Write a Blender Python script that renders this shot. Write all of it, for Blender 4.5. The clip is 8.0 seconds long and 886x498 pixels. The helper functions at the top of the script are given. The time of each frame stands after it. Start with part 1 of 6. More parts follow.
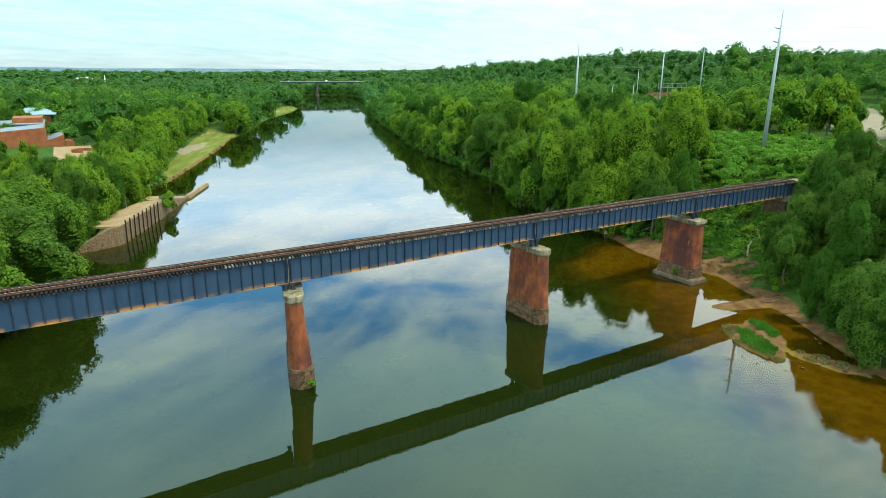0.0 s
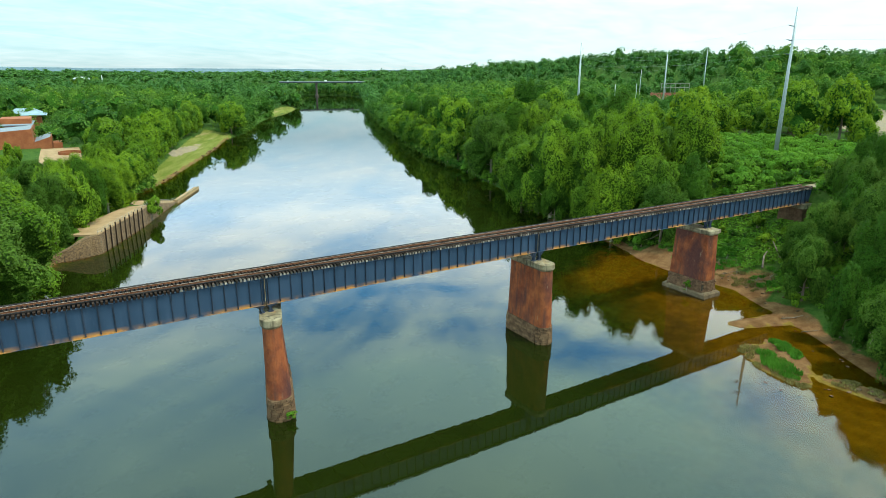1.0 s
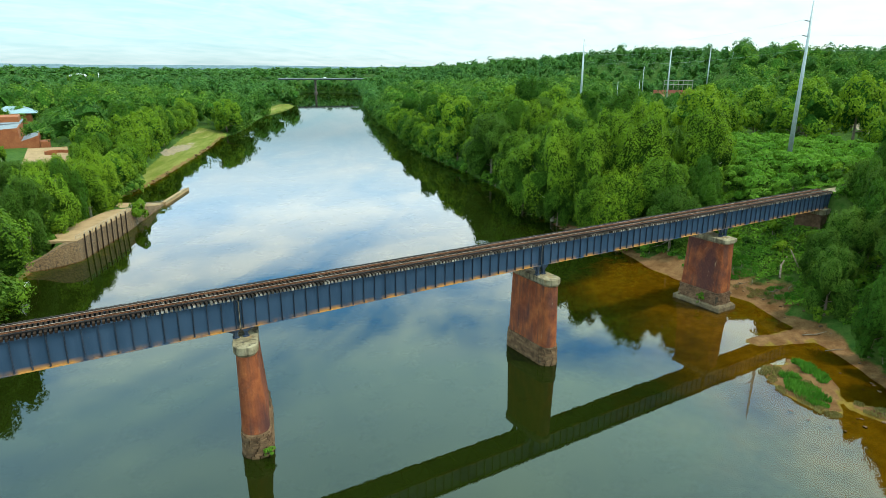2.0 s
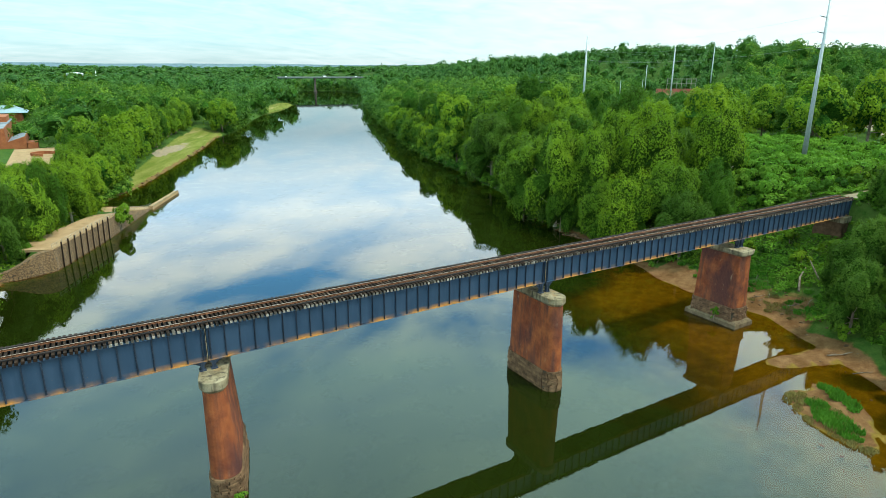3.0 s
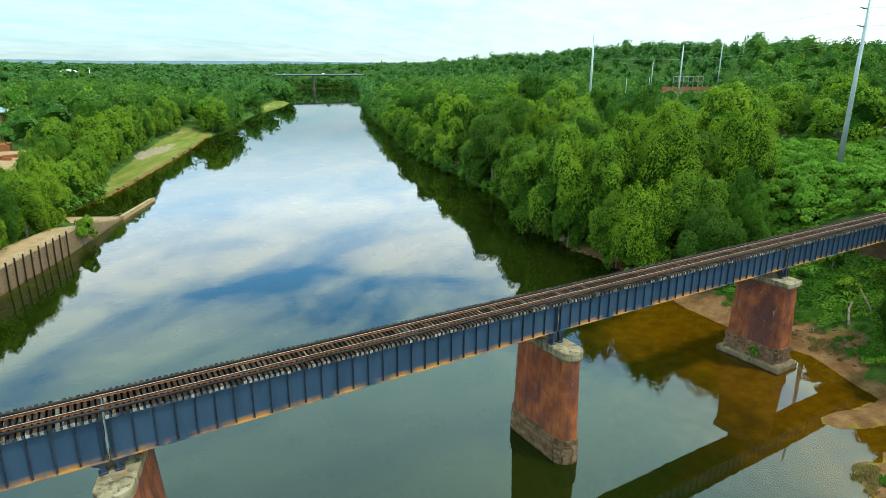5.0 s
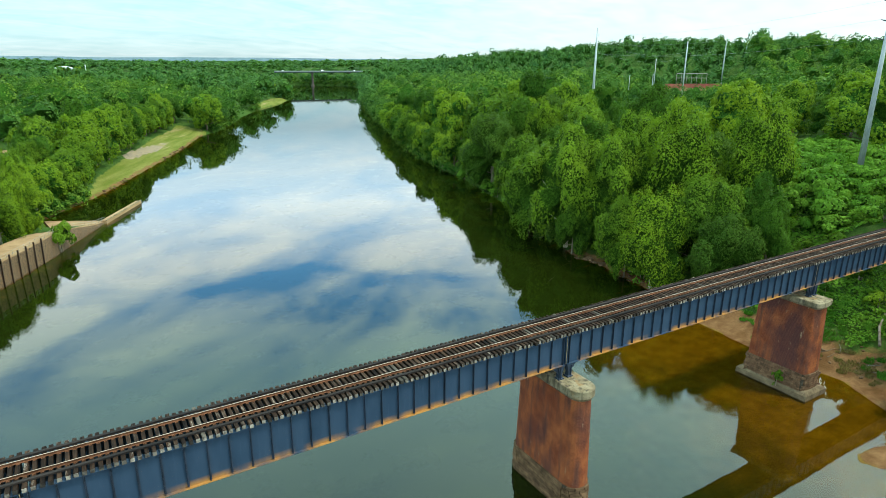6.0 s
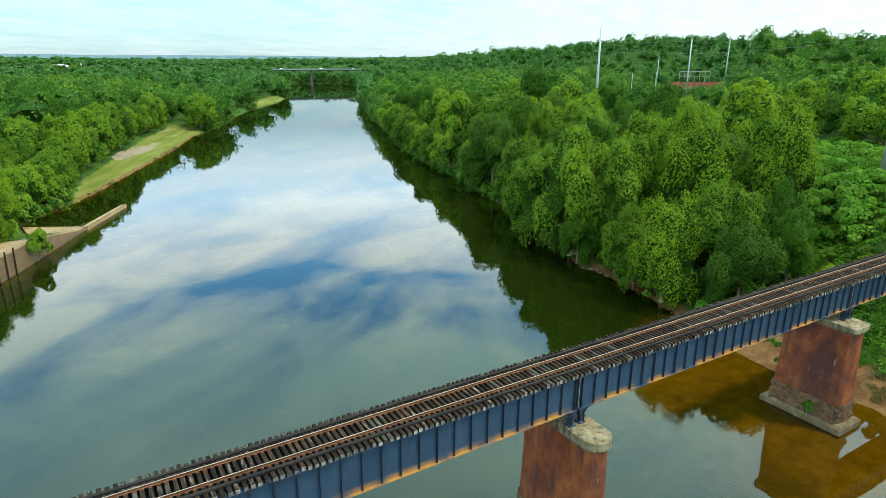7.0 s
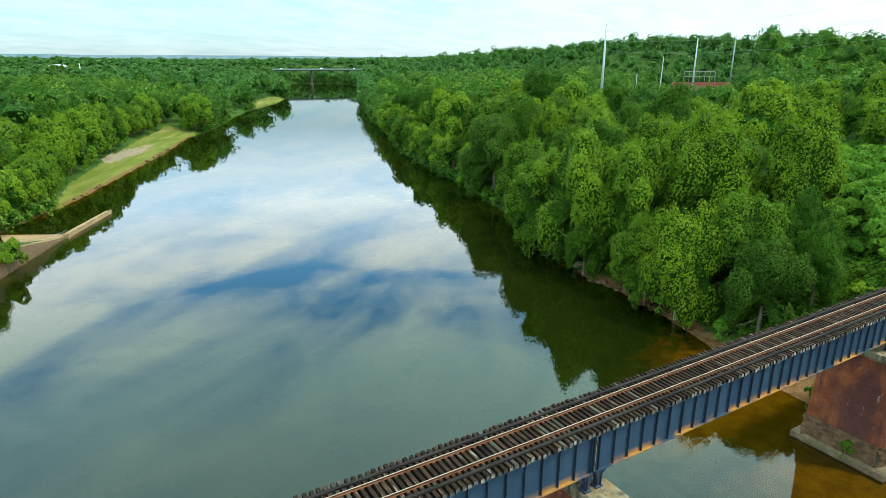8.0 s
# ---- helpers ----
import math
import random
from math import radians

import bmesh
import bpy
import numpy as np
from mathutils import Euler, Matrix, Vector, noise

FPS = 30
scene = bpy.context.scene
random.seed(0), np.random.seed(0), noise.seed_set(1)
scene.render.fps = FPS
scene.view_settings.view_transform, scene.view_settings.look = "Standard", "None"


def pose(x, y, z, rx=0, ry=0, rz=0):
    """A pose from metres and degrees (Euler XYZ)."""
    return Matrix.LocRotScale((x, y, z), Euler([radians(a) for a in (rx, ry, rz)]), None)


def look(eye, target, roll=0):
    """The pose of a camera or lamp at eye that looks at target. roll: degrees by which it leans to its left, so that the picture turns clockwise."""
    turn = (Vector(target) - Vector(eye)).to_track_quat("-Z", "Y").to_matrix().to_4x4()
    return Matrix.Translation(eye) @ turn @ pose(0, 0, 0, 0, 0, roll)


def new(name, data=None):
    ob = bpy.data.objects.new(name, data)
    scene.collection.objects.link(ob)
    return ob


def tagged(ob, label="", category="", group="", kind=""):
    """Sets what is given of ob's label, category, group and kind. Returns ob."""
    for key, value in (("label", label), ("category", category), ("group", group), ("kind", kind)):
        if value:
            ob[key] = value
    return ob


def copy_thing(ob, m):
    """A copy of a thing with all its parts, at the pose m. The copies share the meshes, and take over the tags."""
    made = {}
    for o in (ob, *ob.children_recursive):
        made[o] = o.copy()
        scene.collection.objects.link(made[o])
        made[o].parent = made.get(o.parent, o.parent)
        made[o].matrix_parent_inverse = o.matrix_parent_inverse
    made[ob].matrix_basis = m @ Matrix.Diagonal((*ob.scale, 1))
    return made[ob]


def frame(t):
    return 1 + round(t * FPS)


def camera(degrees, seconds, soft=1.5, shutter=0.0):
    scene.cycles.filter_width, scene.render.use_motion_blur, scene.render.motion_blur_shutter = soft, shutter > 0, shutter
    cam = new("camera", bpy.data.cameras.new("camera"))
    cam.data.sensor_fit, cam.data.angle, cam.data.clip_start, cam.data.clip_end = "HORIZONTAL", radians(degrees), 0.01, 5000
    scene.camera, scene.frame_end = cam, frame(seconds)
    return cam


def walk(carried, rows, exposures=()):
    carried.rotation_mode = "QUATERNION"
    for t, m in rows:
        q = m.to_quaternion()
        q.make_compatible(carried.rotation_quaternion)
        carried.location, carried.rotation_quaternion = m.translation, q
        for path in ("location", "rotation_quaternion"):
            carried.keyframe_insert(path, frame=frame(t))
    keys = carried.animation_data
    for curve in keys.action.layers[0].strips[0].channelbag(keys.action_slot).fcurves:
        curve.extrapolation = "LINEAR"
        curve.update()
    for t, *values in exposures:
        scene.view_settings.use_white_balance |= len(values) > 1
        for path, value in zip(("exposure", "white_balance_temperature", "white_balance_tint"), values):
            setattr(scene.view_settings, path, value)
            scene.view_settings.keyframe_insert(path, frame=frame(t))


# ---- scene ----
cam = camera(72.1, 8.0, soft=0.4)
PATH = [
    (0, (-21.526, -72.667, 38.966), (-20.523, -71.026, 38.416), 0.27),
    (0.5, (-19.152, -69.572, 38.921), (-18.149, -67.931, 38.371), 0.27),
    (1, (-16.775, -66.525, 38.92), (-15.774, -64.883, 38.37), 0.27),
    (1.5, (-14.564, -63.462, 38.99), (-13.564, -61.821, 38.435), 0.27),
    (3, (-7.955, -54.64, 39.156), (-6.959, -53.0, 38.592), 0.27),
    (3.5, (-5.665, -51.601, 39.193), (-4.671, -49.961, 38.627), 0.27),
    (4, (-3.473, -48.5, 39.252), (-2.479, -46.859, 38.686), 0.27),
    (4.5, (-1.282, -45.454, 39.275), (-0.289, -43.813, 38.707), 0.27),
    (6, (5.408, -36.193, 39.424), (6.398, -34.555, 38.842), 0.27),
    (6.5, (7.648, -33.092, 39.427), (8.636, -31.455, 38.841), 0.27),
    (7, (9.77, -29.959, 39.477), (10.759, -28.323, 38.889), 0.27),
    (7.5, (11.924, -26.863, 39.487), (12.912, -25.226, 38.899), 0.27),
    (8, (14.305, -23.726, 39.365), (15.29, -22.087, 38.777), 0.27),
]
walk(cam, [(t, look(eye, target, roll)) for t, eye, target, roll in PATH])

# ---- light ----
SUN_AZ, SUN_EL = radians(138), radians(63)      # compass from +y towards +x
world = bpy.data.worlds.new("sky")
scene.world = world
world.use_nodes = True
wn, wl = world.node_tree.nodes, world.node_tree.links
wn.clear()
w_out = wn.new("ShaderNodeOutputWorld")
w_bg = wn.new("ShaderNodeBackground")
w_sky = wn.new("ShaderNodeTexSky")
w_sky.sky_type, w_sky.sun_disc = "NISHITA", False
w_sky.sun_elevation, w_sky.sun_rotation = SUN_EL, SUN_AZ
w_sky.air_density, w_sky.dust_density, w_sky.ozone_density = 1.0, 1.5, 1.0
w_tc = wn.new("ShaderNodeTexCoord")
w_sep = wn.new("ShaderNodeSeparateXYZ")
wl.new(w_tc.outputs["Generated"], w_sep.inputs[0])


def w_math(op, a, b=None):
    n = wn.new("ShaderNodeMath")
    n.operation = op
    for i, v in enumerate((a, b)):
        if v is None:
            continue
        if isinstance(v, (int, float)):
            n.inputs[i].default_value = v
        else:
            wl.new(v, n.inputs[i])
    return n.outputs[0]


# broken cloud: a bright bank low down with a bowed upper edge, a streaky blue gap above it, a veil overhead
w_s = w_math("SUBTRACT", w_math("MULTIPLY", w_sep.outputs[0], 0.857), w_math("MULTIPLY", w_sep.outputs[1], 0.515))
w_f = w_math("ADD", w_math("MULTIPLY", w_sep.outputs[0], 0.515), w_math("MULTIPLY", w_sep.outputs[1], 0.857))
w_z = w_math("ADD", w_math("ABSOLUTE", w_sep.outputs[2]), 0.12)
w_u, w_v = w_math("DIVIDE", w_s, w_z), w_math("DIVIDE", w_f, w_z)


def w_cloud(along, across, scale, detail, rough, distortion, shift):
    """Cloud noise in the plane of the cloud layer, drawn out along the wind."""
    c = wn.new("ShaderNodeCombineXYZ")
    wl.new(w_math("ADD", w_math("MULTIPLY", w_math("SUBTRACT", w_math("MULTIPLY", w_u, 0.83), w_math("MULTIPLY", w_v, 0.55)), across), shift), c.inputs[0])
    wl.new(w_math("ADD", w_math("MULTIPLY", w_math("ADD", w_math("MULTIPLY", w_u, 0.55), w_math("MULTIPLY", w_v, 0.83)), along), shift * 0.7), c.inputs[1])
    n = wn.new("ShaderNodeTexNoise")
    for key, value in (("Scale", scale), ("Detail", detail), ("Roughness", rough), ("Distortion", distortion)):
        n.inputs[key].default_value = value
    wl.new(c.outputs[0], n.inputs["Vector"])
    return w_math("SUBTRACT", n.outputs[0], 0.5)


w_streak = w_cloud(0.95, 1.9, 1.5, 7, 0.55, 0.8, 3.1)
w_billow = w_cloud(1.0, 1.0, 2.6, 7, 0.60, 0.6, 7.7)
w_side = w_math("ADD", w_s, 0.2)
w_bow = w_math("SUBTRACT", w_math("ABSOLUTE", w_sep.outputs[2]), w_math("MINIMUM", w_math("MULTIPLY", w_math("MULTIPLY", w_side, w_side), 0.5), 0.09))
w_ramp = wn.new("ShaderNodeValToRGB")
w_stops = w_ramp.color_ramp.elements
for k, (at, level) in enumerate(((0.0, 0.66), (0.08, 0.62), (0.135, 0.72), (0.150, 0.86), (0.175, 0.68), (0.23, 0.84), (0.298, 0.90), (0.318, 0.30), (0.360, 0.36), (0.402, 0.66), (0.50, 0.72), (1.0, 0.86))):
    stop = w_stops[k] if k < 2 else w_stops.new(at)
    stop.position, stop.color = at, (level, level, level, 1)
wl.new(w_math("ADD", w_bow, w_math("MULTIPLY", w_billow, 0.10)), w_ramp.inputs[0])
w_far = wn.new("ShaderNodeValToRGB")
w_marks = w_far.color_ramp.elements
for k, (at, level) in enumerate(((0.0, 0.16), (0.20, 0.24), (0.33, 0.95), (0.40, 0.85), (0.48, 0.25), (1.0, 0.20))):
    stop = w_marks[k] if k < 2 else w_marks.new(at)
    stop.position, stop.color = at, (level, level, level, 1)
wl.new(w_sep.outputs[2], w_far.inputs[0])
w_ragged = w_math("MULTIPLY", w_math("ADD", w_math("MULTIPLY", w_streak, 3.2), w_math("MULTIPLY", w_billow, 2.0)), w_far.outputs[0])
w_right = w_math("ADD", w_math("MULTIPLY", w_s, 0.40), w_math("MULTIPLY", w_math("MAXIMUM", w_math("SUBTRACT", -0.36, w_s), 0.0), w_math("MULTIPLY", w_far.outputs[0], 2.4)))
w_cover = w_math("MINIMUM", w_math("MAXIMUM", w_math("ADD", w_math("ADD", w_ramp.outputs[0], w_ragged), w_right), 0.0), 1.0)
w_gain = wn.new("ShaderNodeMix")
w_gain.data_type, w_gain.blend_type = "RGBA", "MULTIPLY"
w_gain.inputs["Factor"].default_value = 1.0
w_gain.inputs[7].default_value = (0.066, 0.150, 0.186, 1)
wl.new(w_sky.outputs[0], w_gain.inputs[6])
w_mix = wn.new("ShaderNodeMix")
w_mix.data_type = "RGBA"
# cream in the bank, cooler in the veil above it
w_tint = wn.new("ShaderNodeValToRGB")
w_tint.color_ramp.elements[0].position, w_tint.color_ramp.elements[0].color = 0.30, (0.86, 0.975, 0.975, 1)
w_tint.color_ramp.elements[1].position, w_tint.color_ramp.elements[1].color = 0.46, (0.60, 0.935, 0.835, 1)
wl.new(w_sep.outputs[2], w_tint.inputs[0])
wl.new(w_tint.outputs[0], w_mix.inputs[7])
wl.new(w_cover, w_mix.inputs["Factor"])
wl.new(w_gain.outputs[2], w_mix.inputs[6])
wl.new(w_mix.outputs[2], w_bg.inputs[0])
# the cloud bank is brighter than the skyline and the veil overhead
w_up = wn.new("ShaderNodeMapRange")
w_up.inputs["From Min"].default_value, w_up.inputs["From Max"].default_value = 0.097, 0.21
w_up.inputs["To Min"].default_value, w_up.inputs["To Max"].default_value = 1.56, 4.5
wl.new(w_sep.outputs[2], w_up.inputs[0])
w_over = wn.new("ShaderNodeMapRange")
w_over.inputs["From Min"].default_value, w_over.inputs["From Max"].default_value = 0.60, 0.95
w_over.inputs["To Min"].default_value, w_over.inputs["To Max"].default_value = 1.0, 0.5
wl.new(w_sep.outputs[2], w_over.inputs[0])
w_high = wn.new("ShaderNodeMapRange")
w_high.inputs["From Min"].default_value, w_high.inputs["From Max"].default_value = 0.38, 0.52
w_high.inputs["To Min"].default_value, w_high.inputs["To Max"].default_value = 1.0, 1.18
wl.new(w_sep.outputs[2], w_high.inputs[0])
wl.new(w_math("MULTIPLY", w_math("MULTIPLY", w_up.outputs[0], w_over.outputs[0]), w_high.outputs[0]), w_bg.inputs[1])
wl.new(w_bg.outputs[0], w_out.inputs[0])

sun = new("sun", bpy.data.lights.new("sun", "SUN"))
sun.data.energy, sun.data.angle, sun.data.color = 5.0, radians(6), (1.0, 0.965, 0.87)
sun_way = Vector((math.sin(SUN_AZ) * math.cos(SUN_EL), math.cos(SUN_AZ) * math.cos(SUN_EL), math.sin(SUN_EL)))
sun.matrix_world = look(sun_way * 100, (0, 0, 0))
scene.view_settings.exposure = -0.30

# ---- materials ----


class Nodes:
    """A node material under construction."""

    def __init__(self, name):
        self.mat = bpy.data.materials.new(name)
        self.mat.use_nodes = True
        self.n, self.l = self.mat.node_tree.nodes, self.mat.node_tree.links
        self.bsdf = self.n["Principled BSDF"]
        self.out = self.n["Material Output"]
        self.pos = self.n.new("ShaderNodeNewGeometry").outputs["Position"]

    def put(self, value, socket):
        if isinstance(value, (int, float)):
            socket.default_value = value
        elif isinstance(value, tuple):
            socket.default_value = value if len(value) != 3 or socket.type == "VECTOR" else (*value, 1)
        else:
            self.l.new(value, socket)

    def math(self, op, a, b=0.0, clamp=False):
        m = self.n.new("ShaderNodeMath")
        m.operation, m.use_clamp = op, clamp
        self.put(a, m.inputs[0]), self.put(b, m.inputs[1])
        return m.outputs[0]

    def turned(self, angle):
        """The place, turned about the vertical."""
        m = self.n.new("ShaderNodeMapping")
        m.inputs["Rotation"].default_value = (0, 0, angle)
        self.l.new(self.pos, m.inputs[0])
        return m.outputs[0]

    def noise(self, scale, detail=4, stretch=(1, 1, 1), rough=0.55, vector=None):
        mp = self.n.new("ShaderNodeMapping")
        mp.inputs["Scale"].default_value = stretch
        self.l.new(vector or self.pos, mp.inputs[0])
        t = self.n.new("ShaderNodeTexNoise")
        t.inputs["Scale"].default_value, t.inputs["Detail"].default_value, t.inputs["Roughness"].default_value = scale, detail, rough
        self.l.new(mp.outputs[0], t.inputs["Vector"])
        return t.outputs[0]

    def ramp(self, value, low, high, a=0.0, b=1.0):
        r = self.n.new("ShaderNodeMapRange")
        self.put(value, r.inputs[0])
        for i, v in enumerate((low, high, a, b)):
            r.inputs[i + 1].default_value = v
        return r.outputs[0]

    def mix(self, factor, a, b, blend="MIX"):
        m = self.n.new("ShaderNodeMix")
        m.data_type, m.blend_type = "RGBA", blend
        self.put(factor, m.inputs["Factor"])
        self.put(a, m.inputs[6]), self.put(b, m.inputs[7])
        return m.outputs[2]

    def attribute(self, name):
        a = self.n.new("ShaderNodeAttribute")
        a.attribute_name = name
        return a.outputs["Fac"]

    def random(self):
        return self.n.new("ShaderNodeObjectInfo").outputs["Random"]

    def island(self):
        return self.n.new("ShaderNodeNewGeometry").outputs["Random Per Island"]

    def axis(self, k):
        s = self.n.new("ShaderNodeSeparateXYZ")
        self.l.new(self.pos, s.inputs[0])
        return s.outputs[k]

    def bump(self, height, strength=0.5, distance=0.02):
        b = self.n.new("ShaderNodeBump")
        b.inputs["Strength"].default_value, b.inputs["Distance"].default_value = strength, distance
        self.l.new(height, b.inputs["Height"])
        return b.outputs[0]

    def finish(self, color, rough=0.7, metal=0.0, normal=None, spec=None):
        self.put(color, self.bsdf.inputs["Base Color"])
        self.put(rough, self.bsdf.inputs["Roughness"])
        self.bsdf.inputs["Metallic"].default_value = metal
        if normal is not None:
            self.l.new(normal, self.bsdf.inputs["Normal"])
        if spec is not None:
            self.bsdf.inputs["Specular IOR Level"].default_value = spec
        return self.mat


def plain_surface(name, a, b, scale=1.0, rough=0.7, metal=0.0, bump=0.3, depth=0.01, stretch=(1, 1, 1), spread=0.15, fine=14):
    """Two tones in large patches, a fine grain, a shift from piece to piece."""
    k = Nodes(name)
    col = k.mix(k.ramp(k.noise(scale, 5, stretch), 0.35, 0.65), a, b)
    grain = k.noise(scale * fine, 3, stretch)
    col = k.mix(1.0, col, k.mix(k.ramp(grain, 0.3, 0.7), (0.78, 0.78, 0.78), (1.15, 1.15, 1.15)), "MULTIPLY")
    if spread:
        lo, hi = 1 - spread, 1 + spread
        col = k.mix(1.0, col, k.mix(k.random(), (lo, lo, lo), (hi, hi, hi)), "MULTIPLY")
    return k.finish(col, rough, metal, k.bump(grain, bump, depth), spec=0.12 if rough > 0.7 else 0.4)


def leaf_material(name, dark, light, gloss=0.6, own=0.7, each=1.0):
    k = Nodes(name)
    stand = k.ramp(k.noise(0.085, 2), 0.36, 0.64)
    tone = k.mix(k.math("ADD", k.math("MULTIPLY", k.random(), own), k.math("MULTIPLY", stand, 1 - own)), dark, light)
    tone = k.mix(1.0, tone, k.mix(k.island(), (1 - 0.22 * each, 1 - 0.20 * each, 1 - 0.24 * each), (1 + 0.24 * each, 1 + 0.20 * each, 1 + 0.16 * each)), "MULTIPLY")
    tone = k.mix(1.0, tone, k.mix(k.ramp(k.noise(0.35, 3), 0.3, 0.7), (0.8, 0.85, 0.8), (1.18, 1.12, 1.1)), "MULTIPLY")
    k.finish(tone, gloss, spec=0.03)
    thin = k.n.new("ShaderNodeBsdfTranslucent")
    k.l.new(k.mix(1.0, tone, (1.25, 1.35, 0.6), "MULTIPLY"), thin.inputs[0])
    both = k.n.new("ShaderNodeMixShader")
    both.inputs[0].default_value = 0.28
    k.l.new(k.bsdf.outputs[0], both.inputs[1])
    k.l.new(thin.outputs[0], both.inputs[2])
    k.l.new(both.outputs[0], k.out.inputs[0])
    return k.mat


LEAF = leaf_material("leaves_green", (0.030, 0.074, 0.008), (0.128, 0.207, 0.013))
# bluer than the near leaves: distance haze put into the leaf colour
LEAF_FAR = leaf_material("leaves_far_hazed", (0.026, 0.080, 0.024), (0.070, 0.146, 0.036), own=0.0, each=0.5)
LEAF_WOOD = leaf_material("leaves_wood", (0.030, 0.078, 0.012), (0.106, 0.176, 0.022), own=0.0, each=0.55)
LEAF_WOOD_DEEP = leaf_material("leaves_wood_deep", (0.020, 0.062, 0.013), (0.070, 0.138, 0.024), own=0.0, each=0.55)
LEAF_YELLOW = leaf_material("leaves_yellow_green", (0.070, 0.131, 0.008), (0.135, 0.201, 0.011))
LEAF_DARK = leaf_material("leaves_deep_green", (0.019, 0.058, 0.007), (0.049, 0.108, 0.010))
LEAF_SAGE = leaf_material("leaves_sage", (0.034, 0.074, 0.010), (0.069, 0.121, 0.017))
LEAF_VINE = leaf_material("leaves_vine", (0.053, 0.135, 0.012), (0.096, 0.188, 0.019))
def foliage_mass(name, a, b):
    """The dense leafage inside a crown; its dark tones stand in for shade."""
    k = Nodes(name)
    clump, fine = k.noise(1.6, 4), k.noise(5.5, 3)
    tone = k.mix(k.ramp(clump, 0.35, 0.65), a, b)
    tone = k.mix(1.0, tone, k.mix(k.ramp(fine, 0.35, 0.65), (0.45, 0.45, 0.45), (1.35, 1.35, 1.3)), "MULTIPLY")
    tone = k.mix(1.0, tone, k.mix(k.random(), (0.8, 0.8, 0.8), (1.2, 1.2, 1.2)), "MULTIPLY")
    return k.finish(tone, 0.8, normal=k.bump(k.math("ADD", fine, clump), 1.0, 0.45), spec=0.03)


# darker than the leaf materials, so gaps in a crown read as shade
INNER = foliage_mass("shaded_inner_leafage", (0.018, 0.046, 0.004), (0.040, 0.084, 0.008))
WOOD_MASS = foliage_mass("shaded_wood_leafage", (0.014, 0.052, 0.006), (0.040, 0.104, 0.011))
BARK = plain_surface("bark", (0.10, 0.075, 0.05), (0.20, 0.16, 0.12), 2.0, 0.9, bump=0.8, stretch=(1, 1, 0.3))
BARK_PALE = plain_surface("pale_bark", (0.34, 0.31, 0.24), (0.20, 0.17, 0.12), 1.2, 0.8, bump=0.5)


def ground_material():
    k = Nodes("ground_earth")
    wide, mid, fine = k.noise(0.05, 5), k.noise(0.5, 5), k.noise(6.0, 4)
    forest = k.mix(k.ramp(mid, 0.35, 0.65), (0.024, 0.058, 0.010), (0.050, 0.085, 0.016))
    bank_way = k.turned(radians(23))
    grass = k.mix(k.ramp(k.noise(0.35, 5, (1, 0.10, 1), vector=bank_way), 0.38, 0.62), (0.088, 0.106, 0.016), (0.140, 0.136, 0.034))
    grass = k.mix(k.ramp(k.noise(0.9, 4), 0.55, 0.72, 0, 0.6), grass, (0.060, 0.088, 0.014))
    grass = k.mix(k.ramp(k.noise(0.22, 4, (1, 0.08, 1), vector=bank_way), 0.60, 0.66, 0, 0.75), grass, (0.22, 0.165, 0.085))
    sand = k.mix(k.ramp(mid, 0.35, 0.65), (0.090, 0.042, 0.016), (0.160, 0.083, 0.037))
    bed = k.mix(k.ramp(mid, 0.3, 0.7), (0.098, 0.060, 0.010), (0.170, 0.108, 0.023))
    clay = k.mix(k.ramp(wide, 0.3, 0.7), (0.42, 0.17, 0.06), (0.52, 0.32, 0.15))
    gravel = k.mix(k.ramp(mid, 0.35, 0.65), k.mix(k.ramp(fine, 0.3, 0.7), (0.12, 0.10, 0.075), (0.21, 0.175, 0.13)), (0.25, 0.185, 0.115))
    wobble = k.ramp(mid, 0.25, 0.75, -0.3, 0.3)
    weeds = k.mix(k.ramp(k.noise(0.7, 5), 0.35, 0.65), (0.024, 0.060, 0.008), (0.058, 0.085, 0.018))
    col = k.mix(k.ramp(k.math("ADD", k.attribute("weeds"), wobble), 0.35, 0.65), forest, weeds)
    for name, tone in (("grass", grass), ("sand", sand), ("bed", bed), ("clay", clay), ("gravel", gravel)):
        col = k.mix(k.ramp(k.math("ADD", k.attribute(name), wobble), 0.35, 0.65), col, tone)
    col = k.mix(1.0, col, k.mix(k.ramp(fine, 0.3, 0.7), (0.72, 0.72, 0.72), (1.2, 1.2, 1.2)), "MULTIPLY")
    return k.finish(col, 0.92, normal=k.bump(k.math("ADD", fine, mid), 0.9, 0.12), spec=0.02)


